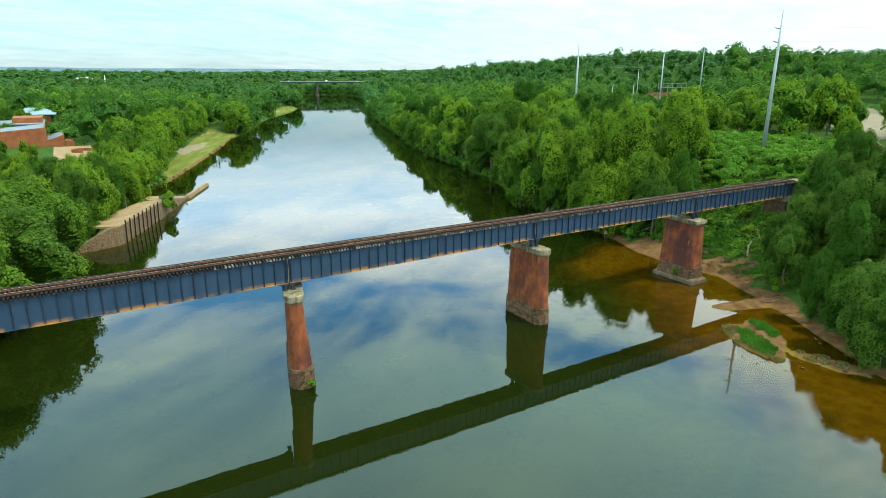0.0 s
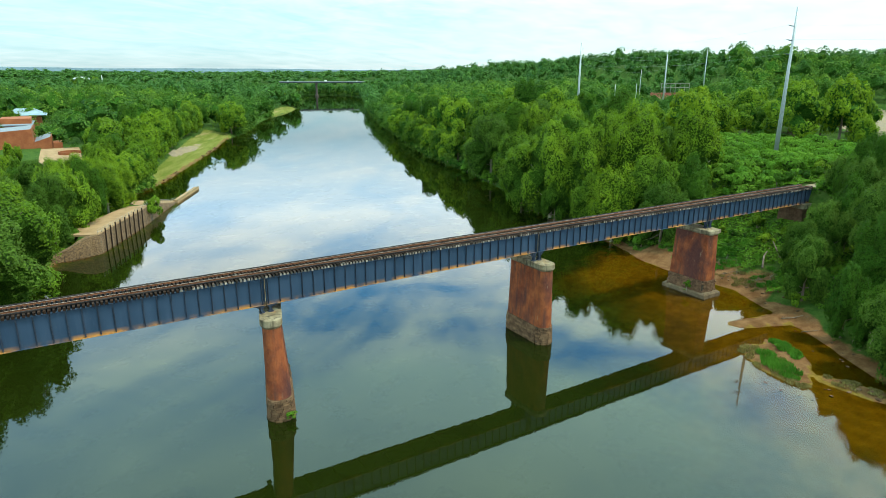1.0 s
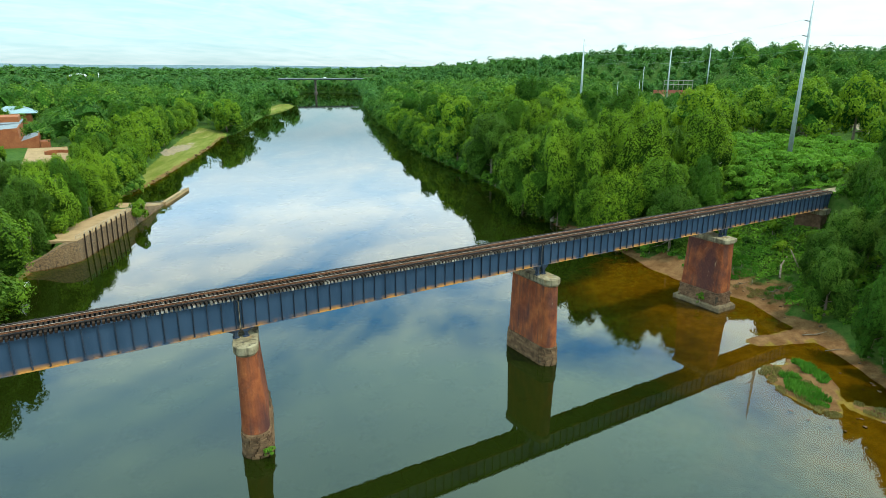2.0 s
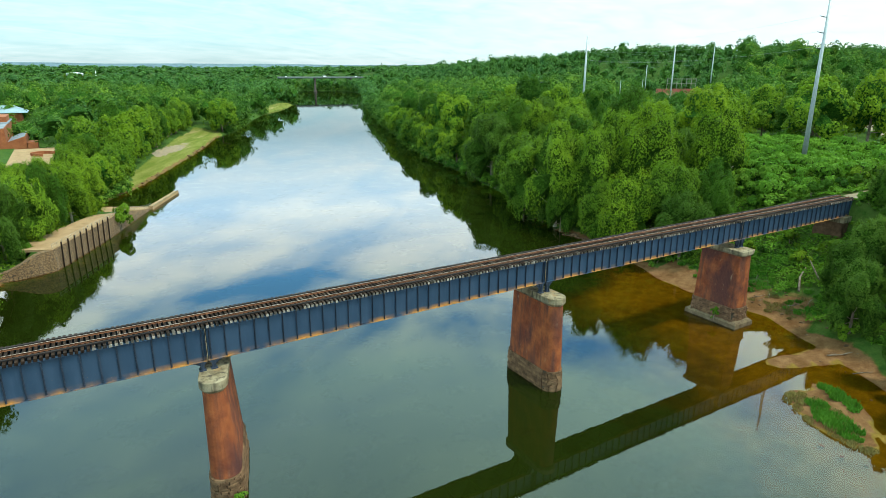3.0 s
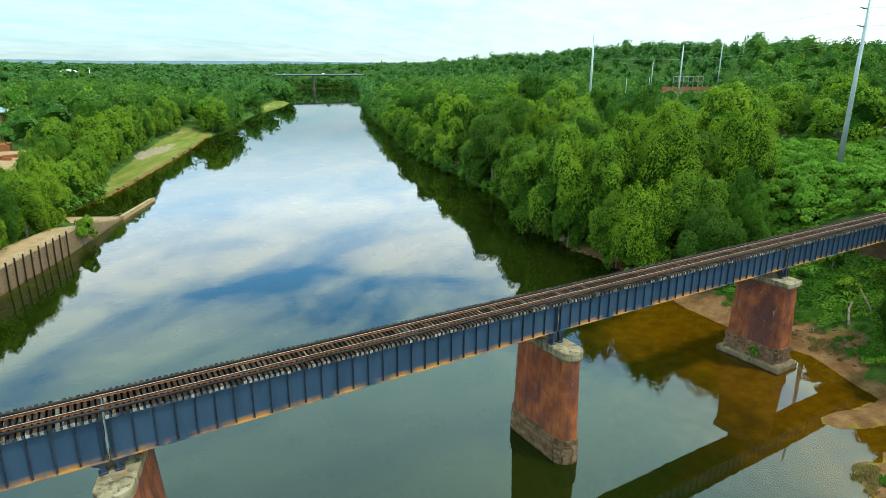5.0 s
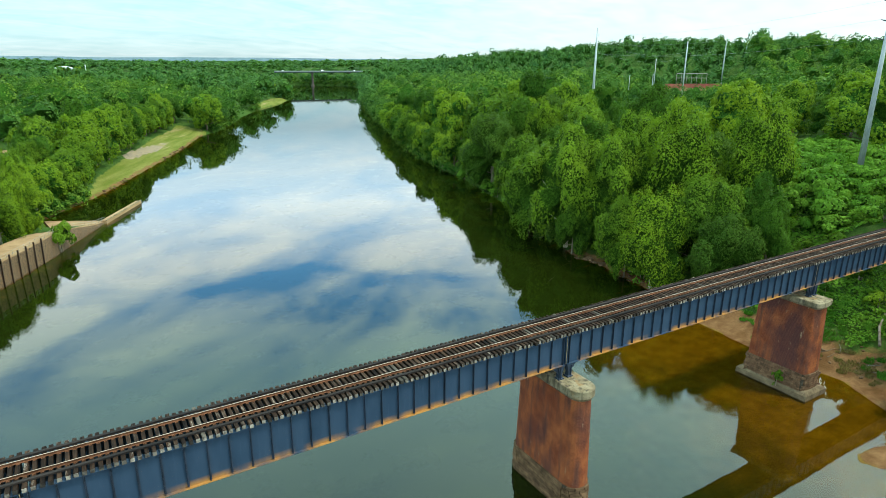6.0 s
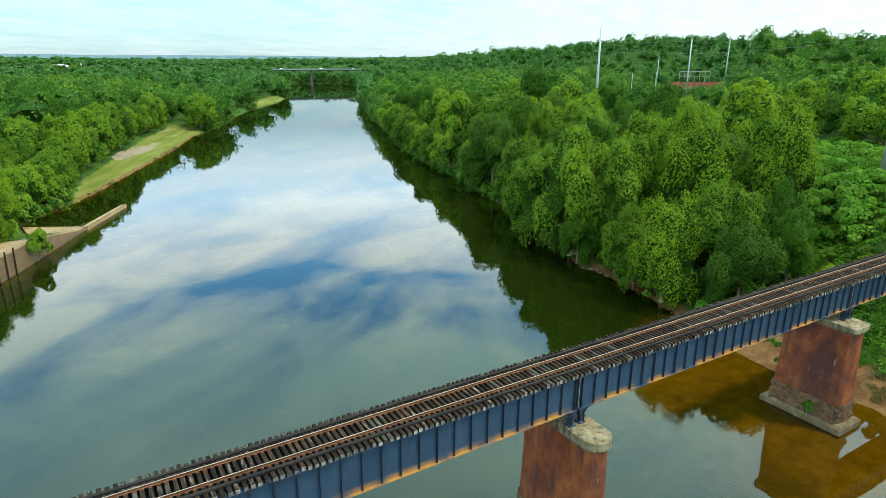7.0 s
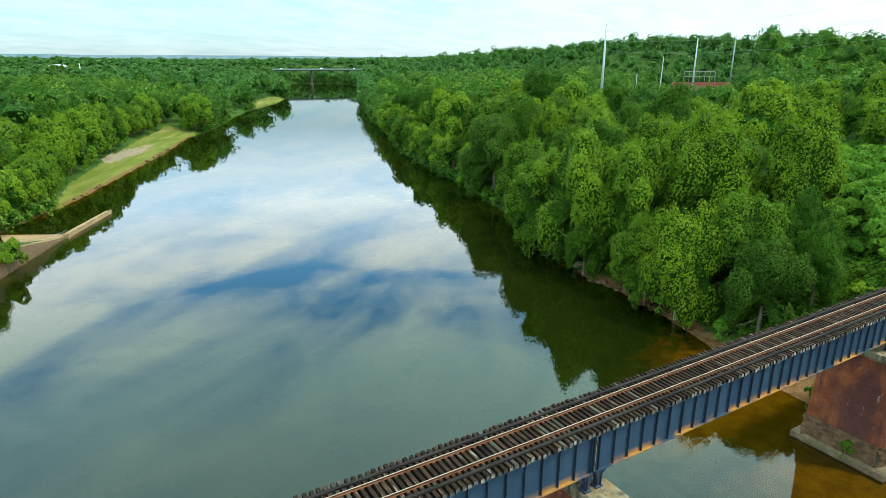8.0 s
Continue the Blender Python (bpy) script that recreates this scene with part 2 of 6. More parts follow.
def water_material():
    k = Nodes("river_water")
    silt = k.mix(k.ramp(k.noise(0.02, 4), 0.35, 0.65), (0.0056, 0.0088, 0.0008), (0.0068, 0.0100, 0.0010))
    ripple = k.bump(k.math("ADD", k.noise(0.9, 3), k.math("MULTIPLY", k.noise(0.12, 3), 4.0)), 0.020, 0.12)
    k.finish(silt, 0.6, spec=0.0)
    k.l.new(ripple, k.bsdf.inputs["Normal"])
    see = k.n.new("ShaderNodeBsdfTransparent")
    see.inputs[0].default_value = (0.75, 0.65, 0.22, 1)
    depth = k.n.new("ShaderNodeMixShader")
    k.l.new(k.ramp(k.math("ADD", k.attribute("shallow"), k.ramp(k.noise(0.22, 4), 0.3, 0.7, -0.12, 0.12)), 0.04, 0.62), depth.inputs[0])
    k.l.new(k.bsdf.outputs[0], depth.inputs[1])
    k.l.new(see.outputs[0], depth.inputs[2])
    shine = k.n.new("ShaderNodeBsdfGlossy")
    shine.inputs["Roughness"].default_value = 0.015
    k.l.new(ripple, shine.inputs["Normal"])
    fresnel = k.n.new("ShaderNodeFresnel")
    fresnel.inputs[0].default_value = 1.46
    both = k.n.new("ShaderNodeMixShader")
    k.l.new(fresnel.outputs[0], both.inputs[0])
    k.l.new(depth.outputs[0], both.inputs[1])
    k.l.new(shine.outputs[0], both.inputs[2])
    k.l.new(both.outputs[0], k.out.inputs[0])
    return k.mat


def girder_paint():
    k = Nodes("blue_grey_paint")
    tone = k.mix(k.ramp(k.noise(0.7, 5, (1, 1, 0.25)), 0.3, 0.7), (0.015, 0.032, 0.058), (0.026, 0.047, 0.079))
    tone = k.mix(k.ramp(k.noise(5.0, 4, (1, 1, 0.15)), 0.55, 0.8, 0, 0.6), tone, (0.034, 0.054, 0.088))
    rust = k.mix(k.noise(3.0, 4), (0.27, 0.105, 0.022), (0.38, 0.185, 0.04))
    low = k.ramp(k.math("ADD", k.axis(2), k.ramp(k.axis(0), 0.0, 40.2, 0.40, 0.0)), 13.75, 14.25, 1.0, 0.0)
    worn = k.math("MULTIPLY", low, k.ramp(k.noise(0.33, 5, (1, 1, 0.4)), 0.40, 0.56), True)
    tone = k.mix(worn, tone, rust)
    tone = k.mix(k.ramp(k.noise(9.0, 5), 0.66, 0.76, 0, 0.7), tone, (0.20, 0.10, 0.05))
    return k.finish(tone, 0.55, normal=k.bump(k.noise(12, 3), 0.15, 0.01), spec=0.14)


def pier_brick():
    k = Nodes("weathered_red_brick")
    tone = k.mix(k.ramp(k.noise(0.6, 5), 0.35, 0.65), (0.120, 0.028, 0.012), (0.235, 0.066, 0.022))
    tone = k.mix(k.ramp(k.noise(1.4, 5, (1, 1, 0.16)), 0.48, 0.68, 0, 0.85), tone, (0.070, 0.026, 0.020))
    tone = k.mix(k.ramp(k.noise(0.24, 4, (1, 1, 0.5)), 0.47, 0.62, 0, 0.85), tone, (0.045, 0.017, 0.018))
    tone = k.mix(k.ramp(k.noise(3.0, 5, (1, 1, 0.3)), 0.66, 0.78, 0, 0.6), tone, (0.34, 0.25, 0.15))
    course = k.n.new("ShaderNodeTexWave")
    course.bands_direction, course.inputs["Scale"].default_value, course.inputs["Distortion"].default_value = "Z", 2.1, 0.6
    k.l.new(k.pos, course.inputs[0])
    tone = k.mix(k.ramp(course.outputs[1], 0.0, 0.35, 0.22, 0.0), tone, (0.16, 0.09, 0.055))
    grain = k.noise(9, 5, (1, 1, 2.0), 0.7)
    tone = k.mix(1.0, tone, k.mix(k.ramp(grain, 0.3, 0.7), (0.5, 0.5, 0.5), (1.45, 1.45, 1.45)), "MULTIPLY")
    return k.finish(tone, 0.9, normal=k.bump(grain, 0.8, 0.03), spec=0.1)


GROUND = ground_material()
WATER = water_material()
PAINT = girder_paint()
BRICK = pier_brick()
STEEL_DARK = plain_surface("dark_blue_steel", (0.010, 0.017, 0.032), (0.018, 0.028, 0.048), 1.5, 0.55, spread=0.2)
STONE = plain_surface("river_stone", (0.062, 0.033, 0.017), (0.140, 0.080, 0.043), 1.4, 0.9, bump=0.7, depth=0.03, spread=0.3)
STONE_DARK = plain_surface("damp_stone", (0.075, 0.040, 0.022), (0.140, 0.078, 0.044), 1.4, 0.9, bump=0.7, depth=0.03, spread=0.3)
MORTAR = plain_surface("mortar", (0.035, 0.026, 0.018), (0.070, 0.052, 0.036), 2.0, 0.95, spread=0)
def stained_concrete():
    k = Nodes("weathered_concrete")
    tone = k.mix(k.ramp(k.noise(0.9, 5), 0.35, 0.65), (0.120, 0.090, 0.050), (0.260, 0.210, 0.135))
    tone = k.mix(k.ramp(k.noise(2.2, 5, (1, 1, 0.15)), 0.50, 0.66, 0, 0.85), tone, (0.045, 0.034, 0.024))
    tone = k.mix(k.ramp(k.noise(5.0, 4), 0.58, 0.70, 0, 0.7), tone, (0.070, 0.060, 0.035))
    tone = k.mix(k.ramp(k.noise(0.7, 3), 0.60, 0.70, 0, 0.6), tone, (0.20, 0.105, 0.040))
    grain = k.noise(16, 4)
    return k.finish(tone, 0.92, normal=k.bump(k.math("ADD", grain, k.noise(3, 4)), 0.7, 0.04), spec=0.12)


CONCRETE = stained_concrete()
FOOTING = plain_surface("stained_footing_concrete", (0.085, 0.058, 0.034), (0.165, 0.118, 0.070), 0.7, 0.92, bump=0.6, depth=0.03, spread=0)
PATH_CONCRETE = plain_surface("tan_concrete", (0.215, 0.128, 0.062), (0.295, 0.188, 0.100), 0.35, 0.9, spread=0)


def tie_timber():
    """Creosoted timber, split along its length, with bleached streaks where the tar has worn off."""
    k = Nodes("creosoted_timber")
    tone = k.mix(k.ramp(k.noise(2.2, 5, (1, 0.25, 1)), 0.35, 0.65), (0.008, 0.005, 0.004), (0.036, 0.020, 0.012))
    split = k.noise(16, 4, (1, 0.06, 1))
    tone = k.mix(1.0, tone, k.mix(k.ramp(split, 0.3, 0.7), (0.45, 0.45, 0.45), (1.4, 1.35, 1.3)), "MULTIPLY")
    bleached = k.math("MULTIPLY", k.ramp(k.noise(7, 4, (1, 0.16, 1), rough=0.7), 0.55, 0.68), k.ramp(k.random(), 0.25, 1.0), True)
    tone = k.mix(bleached, tone, (0.150, 0.122, 0.100))
    tone = k.mix(1.0, tone, k.mix(k.random(), (0.55, 0.50, 0.48), (1.45, 1.40, 1.40)), "MULTIPLY")
    return k.finish(tone, 0.88, normal=k.bump(split, 0.8, 0.01), spec=0.1)


TIE_WOOD = tie_timber()
TIE_GREY = plain_surface("bleached_timber", (0.022, 0.017, 0.014), (0.075, 0.060, 0.048), 2.2, 0.85, bump=0.8, stretch=(1, 0.25, 1), spread=0.35)
GUARD = plain_surface("guard_steel", (0.009, 0.007, 0.007), (0.024, 0.018, 0.016), 0.8, 0.88, stretch=(0.4, 1, 1), spread=0)
RUST = plain_surface("rusted_steel", (0.070, 0.027, 0.013), (0.125, 0.050, 0.025), 2.5, 0.75, spread=0.15)
TIE_END = plain_surface("grey_end_grain", (0.040, 0.031, 0.026), (0.200, 0.172, 0.145), 3.0, 0.9, spread=0.85)
RAIL_TOP = plain_surface("worn_rail_head", (0.22, 0.155, 0.115), (0.30, 0.22, 0.17), 1.0, 0.5, metal=0.2, stretch=(0.3, 1, 1), spread=0)
POLE = plain_surface("galvanised_pole", (0.25, 0.275, 0.28), (0.34, 0.365, 0.37), 0.4, 0.5, metal=0.3, stretch=(1, 1, 0.2), spread=0.1)
CABLE = plain_surface("aluminium_cable", (0.20, 0.21, 0.22), (0.28, 0.29, 0.30), 1.0, 0.5, spread=0)
def rubble(name, a, b):
    k = Nodes(name)
    mp = k.n.new("ShaderNodeMapping")
    mp.inputs["Scale"].default_value = (1.6, 1.6, 3.6)
    k.l.new(k.pos, mp.inputs[0])
    cell = k.n.new("ShaderNodeTexVoronoi")
    cell.feature, cell.inputs["Scale"].default_value = "DISTANCE_TO_EDGE", 1.0
    k.l.new(mp.outputs[0], cell.inputs["Vector"])
    each = k.n.new("ShaderNodeTexVoronoi")
    each.inputs["Scale"].default_value = 1.0
    k.l.new(mp.outputs[0], each.inputs["Vector"])
    tone = k.mix(each.outputs["Distance"], b, a)
    tone = k.mix(k.ramp(k.noise(0.5, 4), 0.35, 0.65, 0, 0.6), tone, a)
    tone = k.mix(k.ramp(cell.outputs["Distance"], 0.02, 0.10, 1.0, 0.0), tone, (0.030, 0.020, 0.012))
    return k.finish(tone, 0.95, normal=k.bump(cell.outputs["Distance"], 0.9, 0.25))


WALL_STONE = rubble("bank_masonry", (0.115, 0.060, 0.024), (0.205, 0.118, 0.050))
BUILDING_BRICK = plain_surface("orange_brick", (0.200, 0.062, 0.026), (0.265, 0.090, 0.037), 0.4, 0.9, spread=0)
ROOF_GREY = plain_surface("grey_roofing", (0.12, 0.135, 0.155), (0.19, 0.205, 0.23), 0.25, 0.8, spread=0)
ROOF_METAL = plain_surface("pale_metal_roof", (0.15, 0.205, 0.23), (0.20, 0.26, 0.285), 0.2, 0.8, spread=0)
WHITE = plain_surface("white_paint", (0.74, 0.75, 0.75), (0.82, 0.82, 0.81), 0.5, 0.5, spread=0.03)
RED_PAINT = plain_surface("red_fence_paint", (0.22, 0.050, 0.035), (0.28, 0.075, 0.05), 0.3, 0.7, spread=0.1)
GLASS_DARK = plain_surface("dark_window", (0.02, 0.025, 0.03), (0.04, 0.045, 0.05), 0.5, 0.15, spread=0)
RUBBER = plain_surface("black_rubber", (0.02, 0.02, 0.02), (0.03, 0.03, 0.03), 3, 0.9, spread=0)
TERRACE_WOOD = plain_surface("terrace_timber", (0.20, 0.10, 0.055), (0.30, 0.16, 0.09), 0.8, 0.9, spread=0.2)
# blue-grey instead of woodland green: distance haze as a base colour
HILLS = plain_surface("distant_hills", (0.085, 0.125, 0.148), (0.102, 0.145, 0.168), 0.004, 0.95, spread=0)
SPAN_CONCRETE = plain_surface("weathered_span_concrete", (0.150, 0.168, 0.166), (0.210, 0.228, 0.222), 0.3, 0.9, spread=0)
SPAN_PIER = plain_surface("stained_pier_concrete", (0.060, 0.045, 0.038), (0.100, 0.078, 0.065), 0.4, 0.9, spread=0)
PILE_STEEL = plain_surface("pile_steel", (0.022, 0.014, 0.010), (0.050, 0.028, 0.018), 2.5, 0.8, spread=0.15)
RAILING_STEEL = plain_surface("railing_steel", (0.16, 0.145, 0.125), (0.22, 0.20, 0.175), 1.0, 0.6, spread=0)

# ---- mesh helpers ----


class Shape:
    """Collects corners and faces of one mesh."""

    def __init__(self):
        self.v, self.f = [], []

    def add(self, verts, faces):
        k = len(self.v)
        self.v += [tuple(p) for p in verts]
        self.f += [tuple(i + k for i in q) for q in faces]
        return self

    def box(self, x0, x1, y0, y1, z0, z1, m=None):
        c = [Vector((x, y, z)) for z in (z0, z1) for y in (y0, y1) for x in (x0, x1)]
        if m is not None:
            c = [m @ p for p in c]
        return self.add(c, [(0, 2, 3, 1), (4, 5, 7, 6), (0, 1, 5, 4), (2, 6, 7, 3), (0, 4, 6, 2), (1, 3, 7, 5)])

    def chamfer_box(self, x0, x1, y0, y1, z0, z1, c=0.02, m=None):
        """A box whose upper edges are worn off."""
        rings = [(z0, 0), (z1 - c, 0), (z1, c)]
        pts = []
        for z, i in rings:
            pts += [Vector(p) for p in ((x0 + i, y0 + i, z), (x1 - i, y0 + i, z), (x1 - i, y1 - i, z), (x0 + i, y1 - i, z))]
        if m is not None:
            pts = [m @ p for p in pts]
        faces = [(3, 2, 1, 0), (8, 9, 10, 11)]
        for r in (0, 4):
            faces += [(r + i, r + (i + 1) % 4, r + 4 + (i + 1) % 4, r + 4 + i) for i in range(4)]
        return self.add(pts, faces)

    def loft(self, rings, closed=True, caps=True):
        """Rings of equally many corners, joined one to the next."""
        n = len(rings[0])
        faces = []
        for r in range(len(rings) - 1):
            for i in range(n if closed else n - 1):
                j = (i + 1) % n
                faces.append((r * n + i, r * n + j, (r + 1) * n + j, (r + 1) * n + i))
        if caps:
            faces += [tuple(reversed(range(n))), tuple((len(rings) - 1) * n + i for i in range(n))]
        return self.add([p for ring in rings for p in ring], faces)

    def tube(self, path, radii, sides=8):
        path = [Vector(p) for p in path]
        rings = []
        for i, p in enumerate(path):
            way = (path[min(i + 1, len(path) - 1)] - path[max(i - 1, 0)]).normalized()
            side = way.orthogonal().normalized() if abs(way.z) > 0.9 else way.cross(Vector((0, 0, 1))).normalized()
            up = side.cross(way)
            r = radii[i] if isinstance(radii, (list, tuple)) else radii
            rings.append([p + side * (r * math.cos(a)) + up * (r * math.sin(a)) for a in (2 * math.pi * k / sides for k in range(sides))])
        return self.loft(rings)

    def mesh(self, name, *materials, smooth=False):
        me = bpy.data.meshes.new(name)
        me.from_pydata(self.v, [], self.f)
        for m in materials:
            me.materials.append(m)
        if smooth:
            me.polygons.foreach_set("use_smooth", [True] * len(me.polygons))
        me.update()
        return me


def part(name, shape, material, parent, label="", at=None, smooth=False):
    """One mesh object under a thing or under a part."""
    data = shape.mesh(name, material, smooth=smooth) if isinstance(shape, Shape) else shape
    ob = new(name, data)
    ob.parent = parent
    if at is not None:
        ob.matrix_basis = at
    return tagged(ob, label)


def thing(name, label, category, group="", at=None, kind=""):
    """An Empty at a thing's base, under which its parts hang."""
    ob = new(name)
    if at is not None:
        ob.matrix_basis = at
    return tagged(ob, label, category, group, kind)


def smoothstep(a, b, x):
    t = np.clip((np.asarray(x, float) - a) / np.subtract(b, a), 0, 1)
    return t * t * (3 - 2 * t)


rng = np.random.default_rng(7)
LATTICE = rng.random((64, 64))


def value_noise(x, y, scale):
    """Smooth noise over the plan, 0 to 1."""
    x, y = np.asarray(x, float) / scale, np.asarray(y, float) / scale
    i, j = np.floor(x).astype(int), np.floor(y).astype(int)
    u, v = x - i, y - j
    u, v = u * u * (3 - 2 * u), v * v * (3 - 2 * v)
    g = lambda a, b: LATTICE[a % 64, b % 64]
    return (g(i, j) * (1 - u) + g(i + 1, j) * u) * (1 - v) + (g(i, j + 1) * (1 - u) + g(i + 1, j + 1) * u) * v


# ---- the lie of the land: water at z = 0, the railway bridge along x ----
WEST_BANK = [(-330, -900), (-190, -400), (-112, -160), (-72, -50), (-48, 10), (-37, 38), (-30.5, 60), (-22, 82.5), (-14, 85.4), (-3.4, 107.5),
             (6.4, 131.0), (9.2, 138.6), (2.8, 142.4), (-3.9, 144.6), (-4.2, 148.3), (11.3, 180), (23.4, 210.6), (42, 258), (56, 296),
             (65, 325), (86, 361), (104, 408), (121, 455), (152, 524), (194, 596), (222, 660), (232, 740), (262, 830), (240, 900), (90, 1000), (-200, 1080)]
EAST_BANK = [(-200, 1280), (200, 1230), (390, 1125), (452, 1066), (440, 960), (394, 850), (330, 690), (257, 529), (192, 367), (152, 251), (132, 192),
             (122.5, 143), (111, 103), (102.5, 79), (94, 56.6), (94.2, 48.4), (92, 36.4), (89.4, 27), (86.6, 19.8), (85.4, 8), (86.9, -1.9),
             (84.2, -7.5), (81.4, -14.5), (77.2, -23.0), (71.4, -33.0), (67.8, -40.5), (56, -71), (30, -130), (-50, -400), (-150, -900)]


def bank_distance(x, y, line):
    """Distance to a bank's line."""
    x, y = np.asarray(x, float), np.asarray(y, float)
    best = np.full(x.shape, 1e9)
    for (ax, ay), (bx, by) in zip(line, line[1:]):
        dx, dy = bx - ax, by - ay
        t = np.clip(((x - ax) * dx + (y - ay) * dy) / (dx * dx + dy * dy), 0, 1)
        best = np.minimum(best, np.hypot(x - ax - t * dx, y - ay - t * dy))
    return best


def in_polygon(x, y, ring):
    x, y = np.asarray(x, float), np.asarray(y, float)
    inside = np.zeros(x.shape, bool)
    for (ax, ay), (bx, by) in zip(ring, ring[1:] + ring[:1]):
        cross = (ay > y) != (by > y)
        with np.errstate(divide="ignore", invalid="ignore"):
            inside ^= cross & (x < (bx - ax) * (y - ay) / (by - ay) + ax)
    return inside


RIVER = WEST_BANK + EAST_BANK
TRACK_LINE = [(112, 1.95), (135, 1.95), (160, 5), (190, 16), (225, 36), (270, 62), (330, 100), (420, 150)]
YARD = [(225, 40), (262, 34), (330, 78), (420, 118), (430, 150), (330, 112), (262, 66)]
CUTTING = [(285, 25), (330, 50), (440, 95), (430, 118), (330, 78), (270, 38)]
LAWN = [(8, 173), (11.3, 180), (23.4, 210.6), (42, 258), (56, 296), (65, 325), (73, 340), (70, 352), (60, 358), (53, 338), (41, 304), (31, 270), (20.5, 231), (12, 205), (8, 182)]
LAWN_FAR = [(152, 524), (194, 596), (214, 641), (204, 646), (187, 616), (150, 538)]
PLAZA = [(-14, 168), (-12, 226), (-30, 240), (-60, 240), (-60, 215), (-29, 186), (-27, 168)]
WALK = [(-19.5, 85.5), (-13.8, 86.0), (-3.6, 107.6), (6.2, 131.0), (9.2, 138.6), (2.8, 142.4), (-4.2, 144.8), (-5.0, 124), (-13.8, 103)]


def land(x, y):
    """Height of the ground, and how much grass, sand, clay and gravel lies on it."""
    x, y = np.asarray(x, float), np.asarray(y, float)
    dw, de = bank_distance(x, y, WEST_BANK), bank_distance(x, y, EAST_BANK)
    wet = in_polygon(x, y, RIVER)
    west = dw < de
    rough = value_noise(x, y, 9) * 0.6 + value_noise(x, y, 3) * 0.25
    z_w = 2.2 * smoothstep(0, 5, dw) + 3.8 * smoothstep(5, 40, dw) + 3.0 * smoothstep(40, 110, dw) + 6 * smoothstep(300, 1500, dw)
    near_bridge = 1 - smoothstep(45, 110, y)
    z_e = (0.9 * smoothstep(0, 5, de) + 3.2 * smoothstep(3, 14, de) + (13.2 * near_bridge + 8 * (1 - near_bridge)) * smoothstep(9, 44, de)
           + (1.5 * near_bridge + 3.0 * (1 - near_bridge)) * smoothstep(60, 150, de) )
    reach, bearing = np.hypot(x, y + 40), np.degrees(np.arctan2(x, y + 40))
    ridge = np.interp(bearing, [15, 25, 35, 42, 48, 56, 64, 80], [6, 12, 19, 27, 37, 35, 28, 26])
    z_e = z_e + ridge * smoothstep(np.where(bearing > 57, 380, 640), np.where(bearing > 57, 640, 840), reach) * smoothstep(50, 170, de)
    z = np.where(west, z_w, z_e) + rough * smoothstep(1, 10, np.minimum(dw, de))
    z = z + 6 * smoothstep(600, 1900, reach)
    z = z + 10 * (value_noise(x, y, 420) - 0.4) * smoothstep(250, 900, np.minimum(dw, de))
    # bed of the river: a wide shoal on the east side by the bridge
    shoal = (1 - smoothstep(16, 46, y)) * smoothstep(-130, -70, y)
    bed_e = -0.022 * de * shoal - (0.25 * (1 - shoal)) * de - 0.0022 * np.maximum(de - 12, 0) ** 2
    bed = np.maximum(-3.2, -0.30 * dw)
    bed = np.where(west, bed, np.maximum(bed_e, -3.2)) - 0.05 + (value_noise(x, y, 4) - 0.5) * 0.16 * smoothstep(0.5, 3, np.minimum(dw, de))
    z = np.where(wet, bed, z)

    # spit and shingle islands on the shoal
    def mound(cx, cy, ax, ay, turn, high):
        c, s = math.cos(turn), math.sin(turn)
        u, v = ((x - cx) * c + (y - cy) * s) / ax, (-(x - cx) * s + (y - cy) * c) / ay
        return high * np.exp(-(u * u + v * v) * 1.4)

    bump_z = (mound(76.5, -14.2, 7.5, 1.9, -0.30, 0.62) + mound(63.6, -24.0, 3.4, 7.6, -0.42, 0.85)
              + mound(68.6, -23.0, 1.6, 5.0, -0.50, 0.75) + mound(66.0, -34.0, 1.6, 4.5, 0.2, 0.62)) * (0.75 + 0.5 * value_noise(x, y, 1.3))
    z = np.where(np.hypot(x - 70, y + 20) < 40, z + bump_z * np.where(z < 0.6, 1, 0), z)
    # railway bank east of the bridge
    rail = bank_distance(x, y, TRACK_LINE)
    z = np.where((x > 113) & (rail < 14), 16.45 + (z - 16.45) * smoothstep(3.2, 14, rail), z)
    flat = in_polygon(x, y, YARD)
    z = np.where(flat, 16.6, z)
    cut = in_polygon(x, y, CUTTING)
    z = np.where(cut, z + 2, z)
    z = np.where(in_polygon(x, y, PLAZA), 9.0, z)
    walk_d = bank_distance(x, y, [(-14, 85.4), (-3.4, 107.5), (6.4, 131.0)])
    ramp = 4.3 - 4.3 * smoothstep(112, 146, y)
    z = np.where(in_polygon(x, y, WALK), np.where(walk_d > 1.5, ramp - 0.25, -0.6), z)
    lawn = in_polygon(x, y, LAWN)
    z = np.where(lawn, 0.4 + 0.16 * dw, z)
    grass = np.where(lawn | in_polygon(x, y, LAWN_FAR), 1.0, 0.0)
    weeds = np.where((de < 60) & ~wet & (y < 60), 0.9 * value_noise(x, y, 5) + 0.25, 0)
    shore_e = np.where(~west & (y < 24) & (y > -60), (1 - smoothstep(1.2 + 2.8 * (y > -9), 3.0 + 6.0 * (y > -9), de - 4.0 * (value_noise(x, y, 4) - 0.4))), np.where(~west & (y < 60), 1 - smoothstep(1.5, 3.6, de), 0))
    bed_soil = np.where(wet & (z < 0.02) & (y < 160), 1.0 - 0.75 * smoothstep(12, 34, y), 0.0)
    sand = np.where(wet & (y < 160), 1.0 - 0.8 * smoothstep(14, 40, y), np.maximum(shore_e, np.where(y > 335, 0.0, np.where(west, 0.6 * (1 - smoothstep(0.8, 2.2, dw)), np.where(y > 38, 0.3, 0.8) * (1 - smoothstep(0.5, 1.6, de))))))
